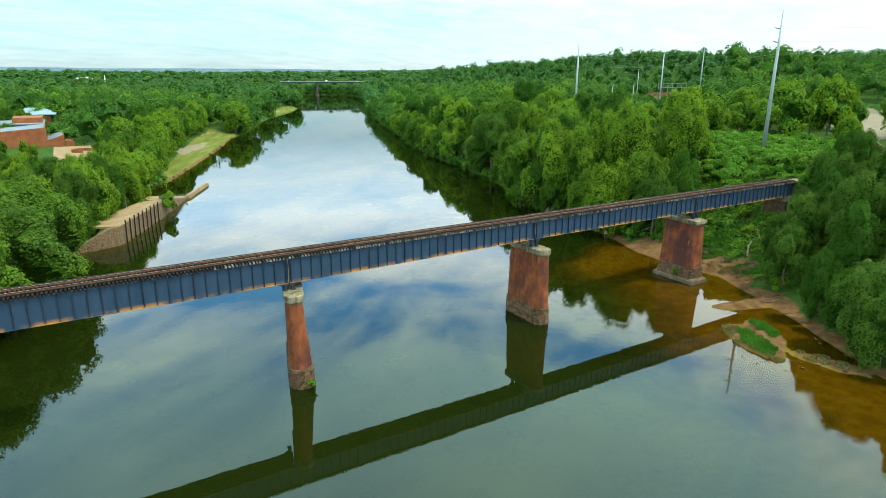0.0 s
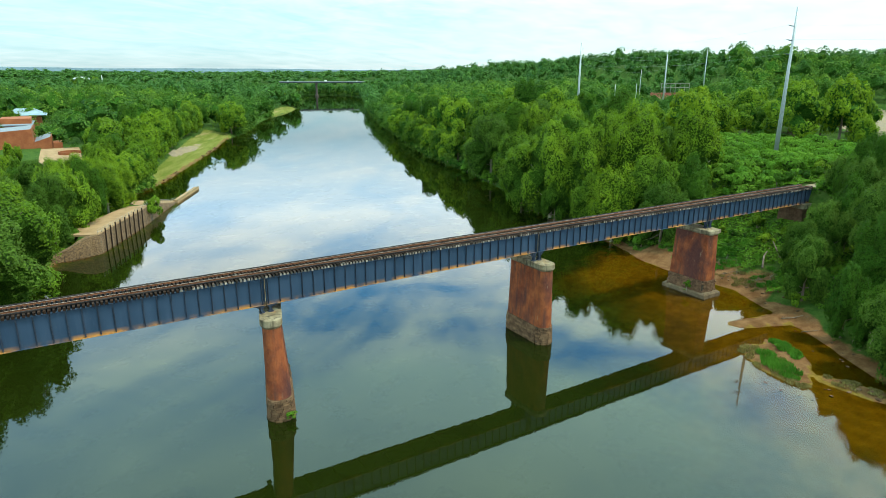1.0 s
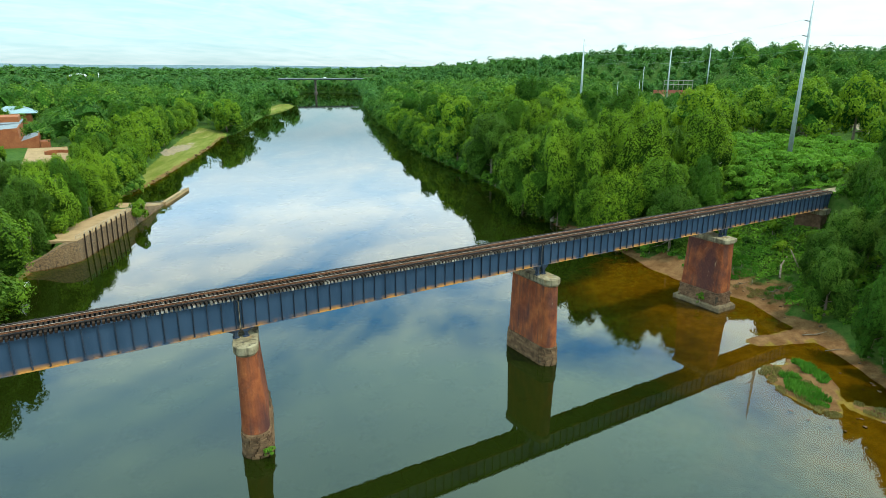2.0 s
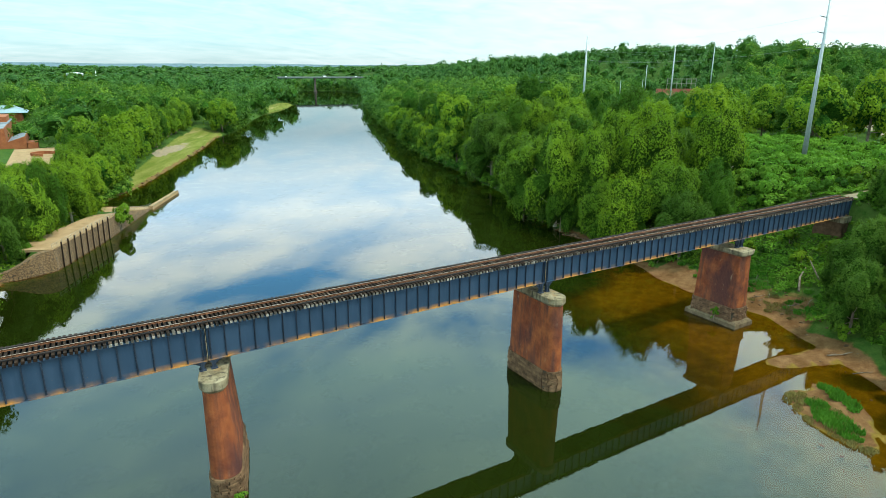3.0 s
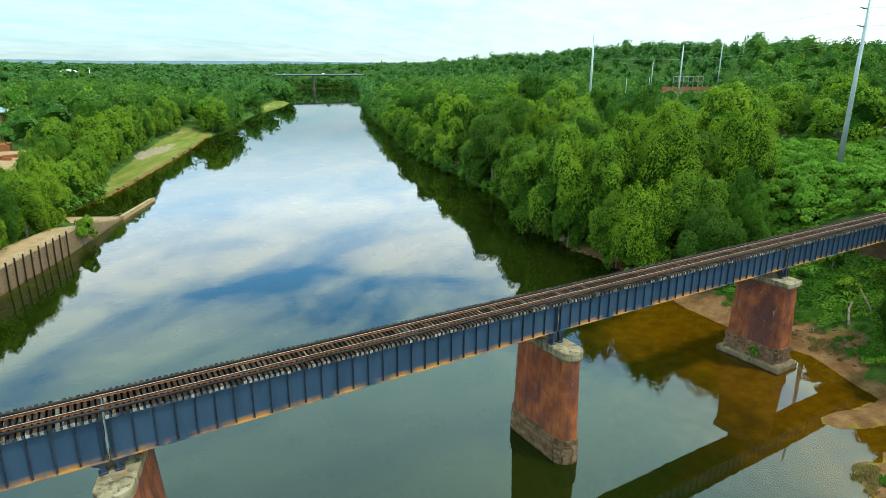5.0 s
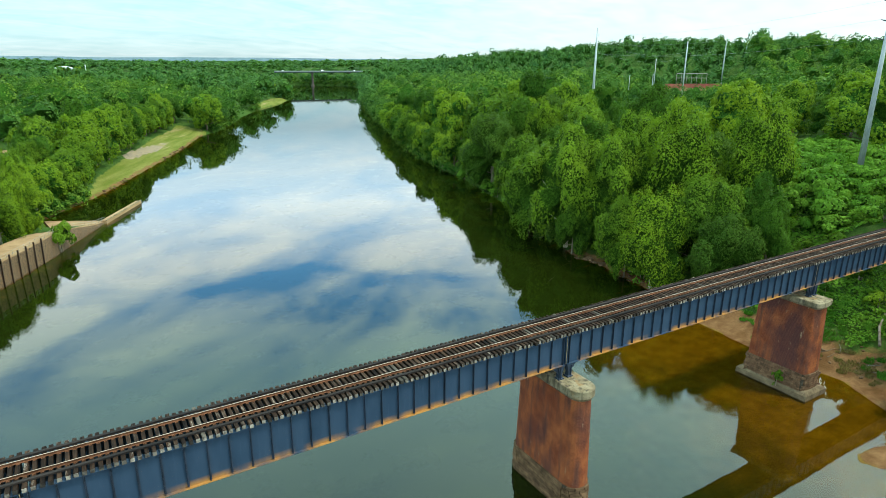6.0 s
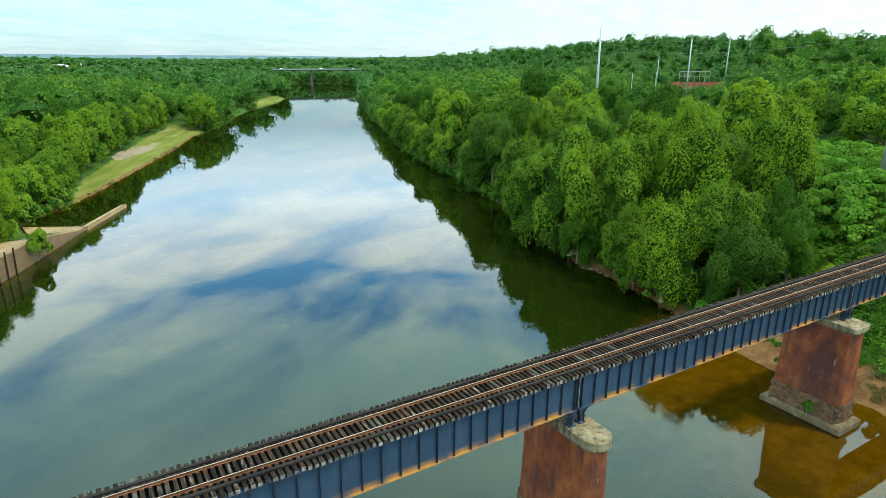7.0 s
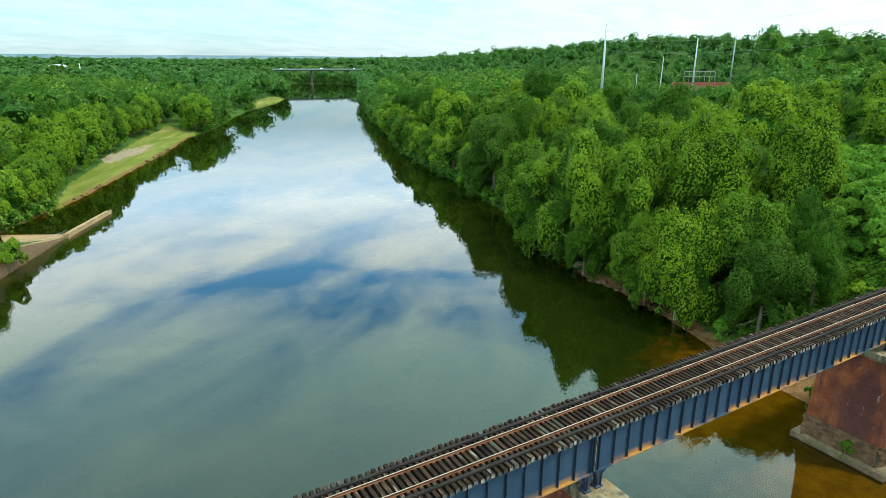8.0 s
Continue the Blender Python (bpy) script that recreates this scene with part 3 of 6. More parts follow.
    sand = np.where(bump_z > 0.12, 1.0, sand)
    clay = np.where(cut, 1.0, 0.0)
    worn = np.hypot(((x - 33) * 0.40 + (y - 264) * 0.92) / 22, ((x - 33) * 0.92 - (y - 264) * 0.40) / 3.2) < 0.8 + 0.5 * value_noise(x, y, 6)
    gravel = np.where(flat | worn | ((x > 116) & (rail < 2.0)), 1.0, 0.0)
    return z, grass, sand, clay, gravel, weeds, bed_soil


def axis_steps(lo, hi, step, far_lo, far_hi, growth=1.13):
    """Even steps between lo and hi, widening outwards."""
    mid = list(np.arange(lo, hi + step * 0.5, step))
    up, down = [mid[-1]], [mid[0]]
    s = step
    while up[-1] < far_hi:
        s *= growth
        up.append(up[-1] + s)
    s = step
    while down[-1] > far_lo:
        s *= growth
        down.append(down[-1] - s)
    return np.array(down[:0:-1] + mid + up[1:])


def sheet(name, xs, ys, heights, material, attributes):
    gx, gy = np.meshgrid(xs, ys)
    nx, ny = len(xs), len(ys)
    verts = np.stack([gx.ravel(), gy.ravel(), heights.ravel()], 1)
    i = (np.arange(ny - 1)[:, None] * nx + np.arange(nx - 1)[None]).ravel()
    faces = np.stack([i, i + 1, i + nx + 1, i + nx], 1)
    me = bpy.data.meshes.new(name)
    me.from_pydata(verts.tolist(), [], faces.tolist())
    me.materials.append(material)
    for key, values in attributes.items():
        me.attributes.new(key, "FLOAT", "POINT").data.foreach_set("value", np.asarray(values, np.float32).ravel())
    me.polygons.foreach_set("use_smooth", [True] * len(me.polygons))
    return new(name, me)


def graded(lo, mid, hi, fine, coarse, far_lo, far_hi):
    """Fine steps up to mid, coarse ones to hi, widening outside."""
    near = axis_steps(lo, mid, fine, far_lo, mid, 1.2)
    near = near[near <= mid + 0.01]
    return np.concatenate([near, axis_steps(near[-1] + coarse, hi, coarse, near[-1] + coarse, far_hi, 1.2)])


GX = graded(-40, 120, 480, 1.3, 4.5, -6500, 6500)
GY = graded(-50, 170, 1260, 1.3, 4.5, -2500, 9500)
gx, gy = np.meshgrid(GX, GY)
gz, g_grass, g_sand, g_clay, g_gravel, g_weeds, g_bed = land(gx, gy)
ground = sheet("ground", GX, GY, gz, GROUND, {"grass": g_grass, "sand": g_sand, "clay": g_clay, "gravel": g_gravel, "weeds": g_weeds, "bed": g_bed})
tagged(ground, "brown earth and sand banks with grass under woods", "ground", kind="structure")

WX, WY = axis_steps(-20, 100, 1.5, -420, 620), axis_steps(-50, 120, 1.5, -950, 1400)
wx, wy = np.meshgrid(WX, WY)
bed_z = land(wx, wy)[0]
water = sheet("water", WX, WY, np.zeros_like(wx), WATER, {"shallow": np.exp(np.minimum(bed_z, 0) / 0.85)})
tagged(water, "calm dark green river, brown over its shoals", "river", kind="structure")

# low hills on the skyline, with the blue of haze put into their colour
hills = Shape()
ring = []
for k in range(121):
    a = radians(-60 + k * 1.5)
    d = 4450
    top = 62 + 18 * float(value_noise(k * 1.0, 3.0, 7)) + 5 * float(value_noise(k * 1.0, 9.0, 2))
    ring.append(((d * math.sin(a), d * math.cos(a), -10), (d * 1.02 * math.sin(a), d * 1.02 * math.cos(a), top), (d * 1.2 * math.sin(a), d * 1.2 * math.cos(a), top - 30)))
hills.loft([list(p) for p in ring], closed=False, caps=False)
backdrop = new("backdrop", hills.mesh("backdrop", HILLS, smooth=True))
tagged(backdrop, "low wooded hills coloured haze-blue along the far skyline", "hills", kind="structure")

# ---- railway bridge ----
Z_LOW, Z_TOP = 13.75, 16.60            # plate girders
TIE_TOP = 16.90
Y_NEAR, Y_FAR, Y_MID = 0.24, 3.66, 1.95


def low(x):
    """The girders grow deeper towards the west."""
    return Z_LOW - 0.40 * min(1.0, max(0.0, (40.2 - x) / 40.2))


SPANS = [(-40.2, 0.0), (0.0, 40.2), (40.2, 80.16), (80.16, 114.2)]

bridge = thing("railway_bridge", "blue-grey riveted plate girder railway bridge on brick piers", "bridge")
stiff_shape = Shape()
stiff_shape.box(-0.012, 0.012, -0.20, -0.012, Z_LOW + 0.06, Z_TOP - 0.06)
stiff_shape.box(-0.075, 0.075, -0.034, -0.012, Z_LOW + 0.06, Z_TOP - 0.06)
# darker steel than the web: the stiffeners' shadow lines put into their colour
stiff_mesh = stiff_shape.mesh("stiffener", STEEL_DARK)
for a, b in SPANS:
    a, b = a + 0.09, b - 0.09
    for y, out in ((Y_NEAR, -1), (Y_FAR, 1)):
        g = Shape()
        g.loft([[(x, y - 0.012, low(x) + 0.05), (x, y + 0.012, low(x) + 0.05), (x, y + 0.012, Z_TOP - 0.05), (x, y - 0.012, Z_TOP - 0.05)] for x in (a, b)])
        girder = part("girder", g, PAINT, bridge, "blue-grey painted plate girder with rusty lower flange")
        for top in (False, True):
            fl = Shape().loft([[(x, y + q * 0.24, (Z_TOP - 0.05 if top else low(x)) + h) for q, h in ((-1, 0), (1, 0), (1, 0.05), (-1, 0.05))] for x in (a, b)])
            part("flange", fl, PAINT, girder)
        inner = b - a - 0.52
        count = max(2, round(inner / 1.362))
        for i in range(count + 1):
            x = a + 0.26 + inner * i / count
            turn = Matrix.Translation((x, y, Z_TOP)) @ Matrix.Diagonal((1, out * -1, (Z_TOP - low(x)) / (Z_TOP - Z_LOW), 1)) @ Matrix.Translation((0, 0, -Z_TOP))
            part("stiffener", stiff_mesh, PAINT, girder, at=turn)
        for x in (a + 0.012, b - 0.012):      # closed ends
            part("end_plate", Shape().box(x - 0.012, x + 0.012, y - 0.20, y + 0.20, low(x) + 0.052, Z_TOP - 0.052), PAINT, girder)
    steps = round((b - a) / 4.1)
    for i in range(steps + 1):                # cross frames between the girders
        x = a + 0.35 + (b - a - 0.7) * i / steps
        f = Shape()
        for z in (low(x) + 0.3, Z_TOP - 0.35):
            f.box(x - 0.05, x + 0.05, Y_NEAR + 0.04, Y_FAR - 0.04, z - 0.05, z + 0.05)
        for s in (-1, 1):
            f.tube([(x, Y_MID - s * 1.6, low(x) + 0.35), (x, Y_MID + s * 1.6, Z_TOP - 0.4)], 0.05, 4)
        part("cross_frame", f, STEEL_DARK, bridge)
    lat = Shape()
    for i in range(steps):                    # lower lateral bracing
        x0 = a + 0.35 + (b - a - 0.7) * i / steps
        x1 = a + 0.35 + (b - a - 0.7) * (i + 1) / steps
        s = 1 if i % 2 else -1
        lat.tube([(x0, Y_MID - s * 1.6, low(x0) + 0.14), (x1, Y_MID + s * 1.6, low(x1) + 0.14)], 0.055, 4)
    part("lateral_bracing", lat, STEEL_DARK, bridge)
    # shoes and gussets over the bearings
    for x, s in ((a + 0.42, 1), (b - 0.42, -1)):
        for y in (Y_NEAR, Y_FAR):
            sh = Shape()
            ring = lambda hx, hy, z: [(x - hx, y - hy, z), (x + hx, y - hy, z), (x + hx, y + hy, z), (x - hx, y + hy, z)]
            sh.loft([ring(0.30, 0.30, 12.46), ring(0.30, 0.30, 12.56), ring(0.17, 0.20, 12.60), ring(0.15, 0.18, 12.95), ring(0.36, 0.22, low(x) - 0.08), ring(0.40, 0.24, low(x) - 0.006)])
            sh.box(x + s * 0.1 - 0.02, x + s * 0.1 + 0.02, y - 0.30, y + 0.30, 12.57, low(x) - 0.1)
            sh.add([(x - s * 0.30, y - 0.05, low(x) - 0.006), (x + s * 0.95, y - 0.05, low(x) - 0.006), (x + s * 0.15, y - 0.05, 12.9),
                    (x - s * 0.30, y + 0.05, low(x) - 0.006), (x + s * 0.95, y + 0.05, low(x) - 0.006), (x + s * 0.15, y + 0.05, 12.9)],
                   [(0, 1, 2), (5, 4, 3), (0, 3, 4, 1), (1, 4, 5, 2), (2, 5, 3, 0)])
            part("bearing_shoe", sh, STEEL_DARK, bridge, "dark blue steel bearing shoe")
for x in (0.0, 40.2, 80.16):                  # pale drain strip in the gap between two girders
    part("joint_strip", Shape().box(x - 0.022, x + 0.022, 0.04, 0.07, low(x) + 0.1, Z_TOP - 0.05), CONCRETE, bridge, "pale strip in the girder joint")

# ---- track on the bridge ----
track = thing("railway_track", "rusty single railway track on weathered timber ties", "railway track")
rnd = random.Random(3)


def rail_shape(y, x0, x1):
    prof = [(-0.07, 0), (0.07, 0), (0.07, 0.02), (0.012, 0.04), (0.012, 0.13), (0.036, 0.14), (0.036, 0.172), (-0.036, 0.172), (-0.036, 0.14), (-0.012, 0.13), (-0.012, 0.04), (-0.07, 0.02)]
    return Shape().loft([[(x, y + py, TIE_TOP + 0.015 + pz) for py, pz in prof] for x in (x0, x1)])


for y in (Y_MID - 0.755, Y_MID + 0.755):
    rail = part("rail", rail_shape(y, -41, 114), RUST, track, "rusty steel rail")
    part("rail_head", Shape().box(-41, 114, y - 0.034, y + 0.034, TIE_TOP + 0.188, TIE_TOP + 0.193), RAIL_TOP, rail, "worn pale rail head")
for y in (0.62, 3.30):
    part("guard_timber", Shape().chamfer_box(-41, 114, y - 0.11, y + 0.11, TIE_TOP + 0.004, TIE_TOP + 0.13, 0.02), GUARD, track, "blue-grey guard beam bolted over the tie ends")
plates = Shape()
TIE_STEP = 0.412
tie_meshes = []
for i in range(6):
    mat = TIE_GREY if i == 5 else TIE_WOOD
    s = Shape().chamfer_box(-0.118 - 0.008 * (i % 3), 0.118, -2.0, 2.0, 0.012, 0.30, 0.018 + 0.008 * (i % 2))
    me = s.mesh("tie", mat, TIE_END)
    for p in me.polygons:
        p.material_index = 1 if abs(p.normal.y) > 0.9 else 0
    tie_meshes.append(me)
rest = Shape()
x = -40.9
while x < 113.9:
    m = Matrix.Translation((x + rnd.uniform(-0.02, 0.02), Y_MID + rnd.uniform(-0.07, 0.07), Z_TOP + rnd.uniform(-0.008, 0))) @ Matrix.Rotation(rnd.uniform(-0.012, 0.012), 4, "Z")
    if -9 < x < 113:
        part("tie", rnd.choice(tie_meshes[:5] * 4 + tie_meshes[5:]), None, track, at=m)
    else:
        rest.chamfer_box(-0.12, 0.118, -2.0, 2.0, 0.012, 0.30, 0.02, m)
    for y in (Y_MID - 0.755, Y_MID + 0.755):
        plates.box(x - 0.09, x + 0.09, y - 0.17, y + 0.17, TIE_TOP + 0.002, TIE_TOP + 0.022)
        for s in (-1, 1):
            plates.box(x - 0.03, x + 0.03, y + s * 0.11 - 0.025, y + s * 0.11 + 0.025, TIE_TOP + 0.022, TIE_TOP + 0.06)
    x += TIE_STEP
tagged(part("far_ties", rest, TIE_WOOD, track), kind="stuff")
tagged(part("tie_plates", plates, RUST, track, "rusty tie plates and spikes"), kind="stuff")

# ---- piers ----


def stadium(hw, y0, y1, z, cx, n=10, square=0.0):
    """A plan with two round ends, from y0 to y1, of half width hw."""
    pts = []
    for cy, start in ((y0 + hw * (1 - square), math.pi), (y1 - hw * (1 - square), 0.0)):
        for k in range(n + 1):
            a = start + math.pi * k / n
            pts.append((cx + hw * math.cos(a), cy + hw * (1 - square) * math.sin(a), z))
    return pts


def brick_pier(cx, label, base_hw, top_hw, base_y, top_y, stone_top, courses, stone_mat, cap_hw, cap_y, cap_z0, cap_z1, foot=None, square=0.0, cut=False, turn=0.0, at=None, lean=0.0):
    pier = thing("bridge_pier", label, "bridge pier", "piers of the railway bridge", at=Matrix.Translation(at or (cx, 0, 0)) @ Matrix.Rotation(-radians(turn), 4, "Z"))
    cx = 0.0
    z_base = -2.6

    def section(z):
        t = (z - 0.0) / (cap_z0 - 0.0)
        hw = base_hw + (top_hw - base_hw) * t
        return hw, base_y[0] + (top_y[0] - base_y[0]) * t, base_y[1] + (top_y[1] - base_y[1]) * t

    body = Shape()
    rings = []
    for z in np.linspace(stone_top, cap_z0, 12):
        hw, y0, y1 = section(z)
        rings.append(stadium(hw, y0, y1, float(z), cx + lean * (1 - float(z) / cap_z0), 12, square))
    body.loft(rings)
    part("brick_shaft", body, BRICK, pier, "stained red brick shaft", smooth=False)
    core = Shape()
    rings = []
    for z in (z_base, 0.0, stone_top + 0.02):
        hw, y0, y1 = section(z)
        rings.append(stadium(hw - 0.04, y0 + 0.04, y1 - 0.04, z, cx + lean * (1 - z / cap_z0), 12, square))
    core.loft(rings)
    base = part("stone_base", core, MORTAR, pier, "coursed stone base with dark joints")
    unit = []
    for i in range(5):
        r = random.Random(40 + i)
        q = Shape()
        rr = []
        for z, s in ((0.0, 0.97), (0.12, 1.0), (0.85, 1.0), (1.0, 0.96)):
            rr.append([(sx * 0.5 * s + r.uniform(-0.012, 0.012), sy * 0.5 * s + r.uniform(-0.05, 0.03), z) for sx, sy in ((-1, -1), (1, -1), (1, 1), (-1, 1))])
        q.loft(rr)
        unit.append(q.mesh("stone", stone_mat))
    r = random.Random(len(label))
    high = stone_top / courses
    for c in range(courses):
        z0 = c * high
        hw, y0, y1 = section(z0 + high / 2)
        line = stadium(hw, y0, y1, 0, cx + lean * (1 - z0 / cap_z0), 24, square)
        line.append(line[0])
        lens = [math.dist(p, q) for p, q in zip(line, line[1:])]
        total = sum(lens)
        s = r.uniform(0, 0.5)
        while s < total - 0.15:
            w = min(r.uniform(0.55, 1.05), total - s)
            target, acc = s + w / 2, 0.0
            for k, d in enumerate(lens):
                if acc + d >= target:
                    break
                acc += d
            p = Vector(line[k]).lerp(Vector(line[k + 1]), (target - acc) / max(lens[k], 1e-6))
            way = Vector(line[k + 1]) - Vector(line[k])
            m = Matrix.Translation((p.x, p.y, z0)) @ Matrix.Rotation(math.atan2(way.y, way.x), 4, "Z") @ Matrix.Diagonal((w - 0.03, 0.26 + r.uniform(-0.05, 0.05), high - 0.03, 1))
            part("stone", r.choice(unit), None, base, at=m)
            s += w
    cap = Shape()
    y0, y1 = cap_y
    cap.loft([stadium(cap_hw - 0.22, y0 + 0.22, y1 - 0.22, cap_z0 - 0.02, cx, 12, square), stadium(cap_hw - 0.05, y0 + 0.05, y1 - 0.05, cap_z0 + 0.22, cx, 12, square),
              stadium(cap_hw, y0, y1, cap_z0 + 0.28, cx, 12, square), stadium(cap_hw, y0, y1, cap_z1 - 0.06, cx, 12, square), stadium(cap_hw - 0.06, y0 + 0.06, y1 - 0.06, cap_z1, cx, 12, square)])
    part("cap", cap, CONCRETE, pier, "chipped pale stone cap")
    if foot:
        fx0, fx1, fy0, fy1, fz = foot
        f = Shape()
        f.loft([[(fx0 - i, fy0 - i, z), (fx1 + i, fy0 - i, z), (fx1 + i, fy1 + i, z), (fx0 - i, fy1 + i, z)] for z, i in ((-2.4, 0.05), (fz - 0.12, 0.0), (fz, -0.12), (fz + 0.25, -0.45))])
        part("footing", f, FOOTING, pier, "stained concrete footing")
    if cut:
        w = Shape()
        rr = []
        for z, y_end, hw in ((-2.4, base_y[1] + 2.3, 1.35), (0.0, base_y[1] + 2.0, 1.3), (2.2, base_y[1] + 1.7, 1.2), (4.2, base_y[1] + 1.1, 1.1), (5.8, base_y[1] + 0.3, 0.9), (6.2, base_y[1] - 0.3, 0.6)):
            yy = base_y[1] - 1.8
            rr.append([(cx + 0.25 - hw, yy, z), (cx + 0.25 + hw, yy, z), (cx + 0.25 + hw * 0.75, y_end - 0.5, z), (cx + 0.25, y_end, z), (cx + 0.25 - hw * 0.75, y_end - 0.5, z)])
        w.loft(rr)
        part("cutwater", w, WALL_STONE, pier, "rough broken stone cutwater")
    return pier


brick_pier(0.0, "narrow tapered red brick pier with stone base standing in the river", 1.52, 1.02, (-3.5, 7.0), (-2.7, 6.6), 2.7, 9, STONE, 1.26, (-2.95, 6.9), 11.35, 12.44, cut=True, turn=15, at=(0.42, 0.1, 0), lean=0.4)
brick_pier(40.15, "stout red brick pier with rounded ends standing in the river", 1.36, 1.10, (-2.95, 6.3), (-2.6, 5.95), 2.7, 9, STONE, 1.32, (-2.9, 6.25), 11.45, 12.44, at=(40.5, 0, 0))
brick_pier(79.6, "dark-stained red brick pier on a concrete footing by the bank", 1.85, 1.45, (-2.1, 6.0), (-1.7, 5.6), 3.1, 10, STONE_DARK, 1.65, (-2.1, 6.0), 11.6, 12.44, foot=(-2.2, 2.3, -2.75, 6.6, 0.75), square=0.75, at=(79.7, 0, 0))

abutment = thing("bridge_abutment", "old brick and concrete bridge abutment half hidden by trees", "bridge abutment")
part("brick_shaft", Shape().loft([[(110.3 - i, -0.2 - i, z), (113.3 + i, -0.2 - i, z), (113.3 + i, 4.6 + i, z), (110.3 - i, 4.6 + i, z)] for z, i in ((5.0, 0.4), (12.7, 0.0))]), STONE_DARK, abutment)
part("cap", Shape().chamfer_box(110.0, 113.6, -0.5, 4.9, 12.7, 13.72, 0.05), CONCRETE, abutment, "pale concrete cap")
part("back_wall", Shape().chamfer_box(114.3, 115.6, -0.4, 4.4, 8.0, 16.3, 0.05), MORTAR, abutment)
for k, (y0, y1, z0, z1) in enumerate(((-0.9, 0.6, 13.8, 16.4), (0.9, -0.7, 13.8, 16.4), (-0.8, -0.8, 13.2, 16.6))):
    part("timber_brace", Shape().tube([(114.6 + 0.12 * k, y0, z0), (116.4 + 0.12 * k, y1, z1)], 0.16, 4), TIE_WOOD, abutment, "dark timber brace")
west_abutment = thing("bridge_abutment", "plain concrete abutment on the wooded bank", "bridge abutment")
part("seat", Shape().chamfer_box(-43.5, -39.5, -1.2, 5.2, -1.0, 12.45, 0.08), CONCRETE, west_abutment)
part("back_wall", Shape().chamfer_box(-43.5, -40.6, -1.2, 5.2, 12.46, 16.5, 0.05), CONCRETE, west_abutment)

# ---- trees ----
NEAR_H, MID_H = 20.0, 18.0


def puff_cloud(seed, height, radius, boughs, leaves, leaf, low=0.28, lean=0.0, plume=0.4, lobes=8, fluff=1.0):
    """Corners of a crown: limbs swell into lobes, the lobes into tufts, and leaf sprays cover the tufts over a heart
    coloured dark as inner shade.
    """
    r = np.random.default_rng(seed)
    mid = np.array([lean * radius, 0, height * (0.5 + low / 2)])
    half = np.array([radius, radius, height * (1 - low) / 2])
    golden = np.pi * (3 - 5 ** 0.5)
    balls = []
    for i in range(lobes):                        # lobes on the limbs
        t = 0.80 - 1.50 * i / max(1, lobes - 1) + r.uniform(-0.08, 0.08)
        a = i * golden + r.uniform(-0.5, 0.5)
        q = math.sqrt(max(0.05, 1 - (1.0 if t > 0 else 0.4) * t * t))
        size = r.uniform(0.24, 0.40)
        way = np.array([math.cos(a) * q, math.sin(a) * q, t])
        balls.append((way * (r.uniform(0.92, 1.06) - size), size))
    balls.append((np.array([r.uniform(-0.15, 0.15), r.uniform(-0.15, 0.15), 0.34]), 0.44))
    per = max(1, boughs // len(balls))
    for c, size in list(balls):                   # tufts on the lobes
        for k in range(per):
            d = r.normal(0, 1, 3) + 0.9 * c / (np.linalg.norm(c) + 0.01)
            d /= np.linalg.norm(d)
            tuft = size * r.uniform(0.28, 0.52)
            balls.append((c + d * (size - tuft * r.uniform(0.05, 0.50)), tuft))
    centre = np.array([c for c, _ in balls])
    rad = np.array([q for _, q in balls])

    def surface(d):
        """Where rays from the middle leave the crown, and the way out there."""
        b = d @ centre.T
        disc = b * b - (centre * centre).sum(1)[None] + rad[None] ** 2
        t = np.where(disc > 0, b + np.sqrt(np.maximum(disc, 0)), 0.30)
        best = t.argmax(1)
        t = np.maximum(t.max(1), 0.30)
        n = d * t[:, None] - centre[best]
        return t, n / np.maximum(np.linalg.norm(n, axis=1), 1e-3)[:, None]

    d = r.normal(0, 1, (leaves * 3, 3))
    d /= np.linalg.norm(d, axis=1)[:, None]
    d = d[d[:, 2] > -0.90]
    t, n = surface(d)
    keep = r.random(len(d)) < np.clip((t / 1.0) ** 2, 0.15, 1) * (0.35 + 0.65 * np.clip(n[:, 2] + 0.75, 0, 1))
    d, t, n = d[keep][:leaves], t[keep][:leaves], n[keep][:leaves]
    k = len(d)
    deep = r.normal(0, 0.028 * fluff, (k, 1)) + plume * 0.07 * r.random((k, 1)) ** 4 - 0.02
    p = mid + d * (t[:, None] + deep) * half
    nrm = n * 0.75 + d * 0.15 + np.array([0, 0, 0.25]) + r.normal(0, 0.30, (k, 3))
    nrm /= np.linalg.norm(nrm, axis=1)[:, None]
    u = n * 0.5 + np.array([0, 0, 0.2 + 0.6 * plume]) + r.normal(0, 0.5, (k, 3))
    u -= nrm * (u * nrm).sum(1)[:, None]
    u /= np.linalg.norm(u, axis=1)[:, None]
    w = np.cross(nrm, u)
    size = leaf * r.uniform(0.55, 1.3, (k, 1))
    tip = p + u * size * 0.72
    left = p - u * size * 0.36 + w * size * r.uniform(0.30, 0.56, (k, 1))
    right = p - u * size * 0.36 - w * size * r.uniform(0.30, 0.56, (k, 1))
    verts = [np.stack([tip, left, right], 1).reshape(-1, 3)]
    faces = (np.arange(k)[:, None] * 3 + np.array([[0, 1, 2]])).tolist()
    slots = [0] * k
    base = 3 * k
    # the dense heart just under the leaves, crown shade put into its dark colour
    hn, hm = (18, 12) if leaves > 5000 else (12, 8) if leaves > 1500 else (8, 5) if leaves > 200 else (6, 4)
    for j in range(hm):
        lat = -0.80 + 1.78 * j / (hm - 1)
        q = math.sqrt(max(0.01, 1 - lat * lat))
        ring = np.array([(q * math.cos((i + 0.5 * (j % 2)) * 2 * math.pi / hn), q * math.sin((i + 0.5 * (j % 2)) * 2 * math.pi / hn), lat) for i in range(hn)])
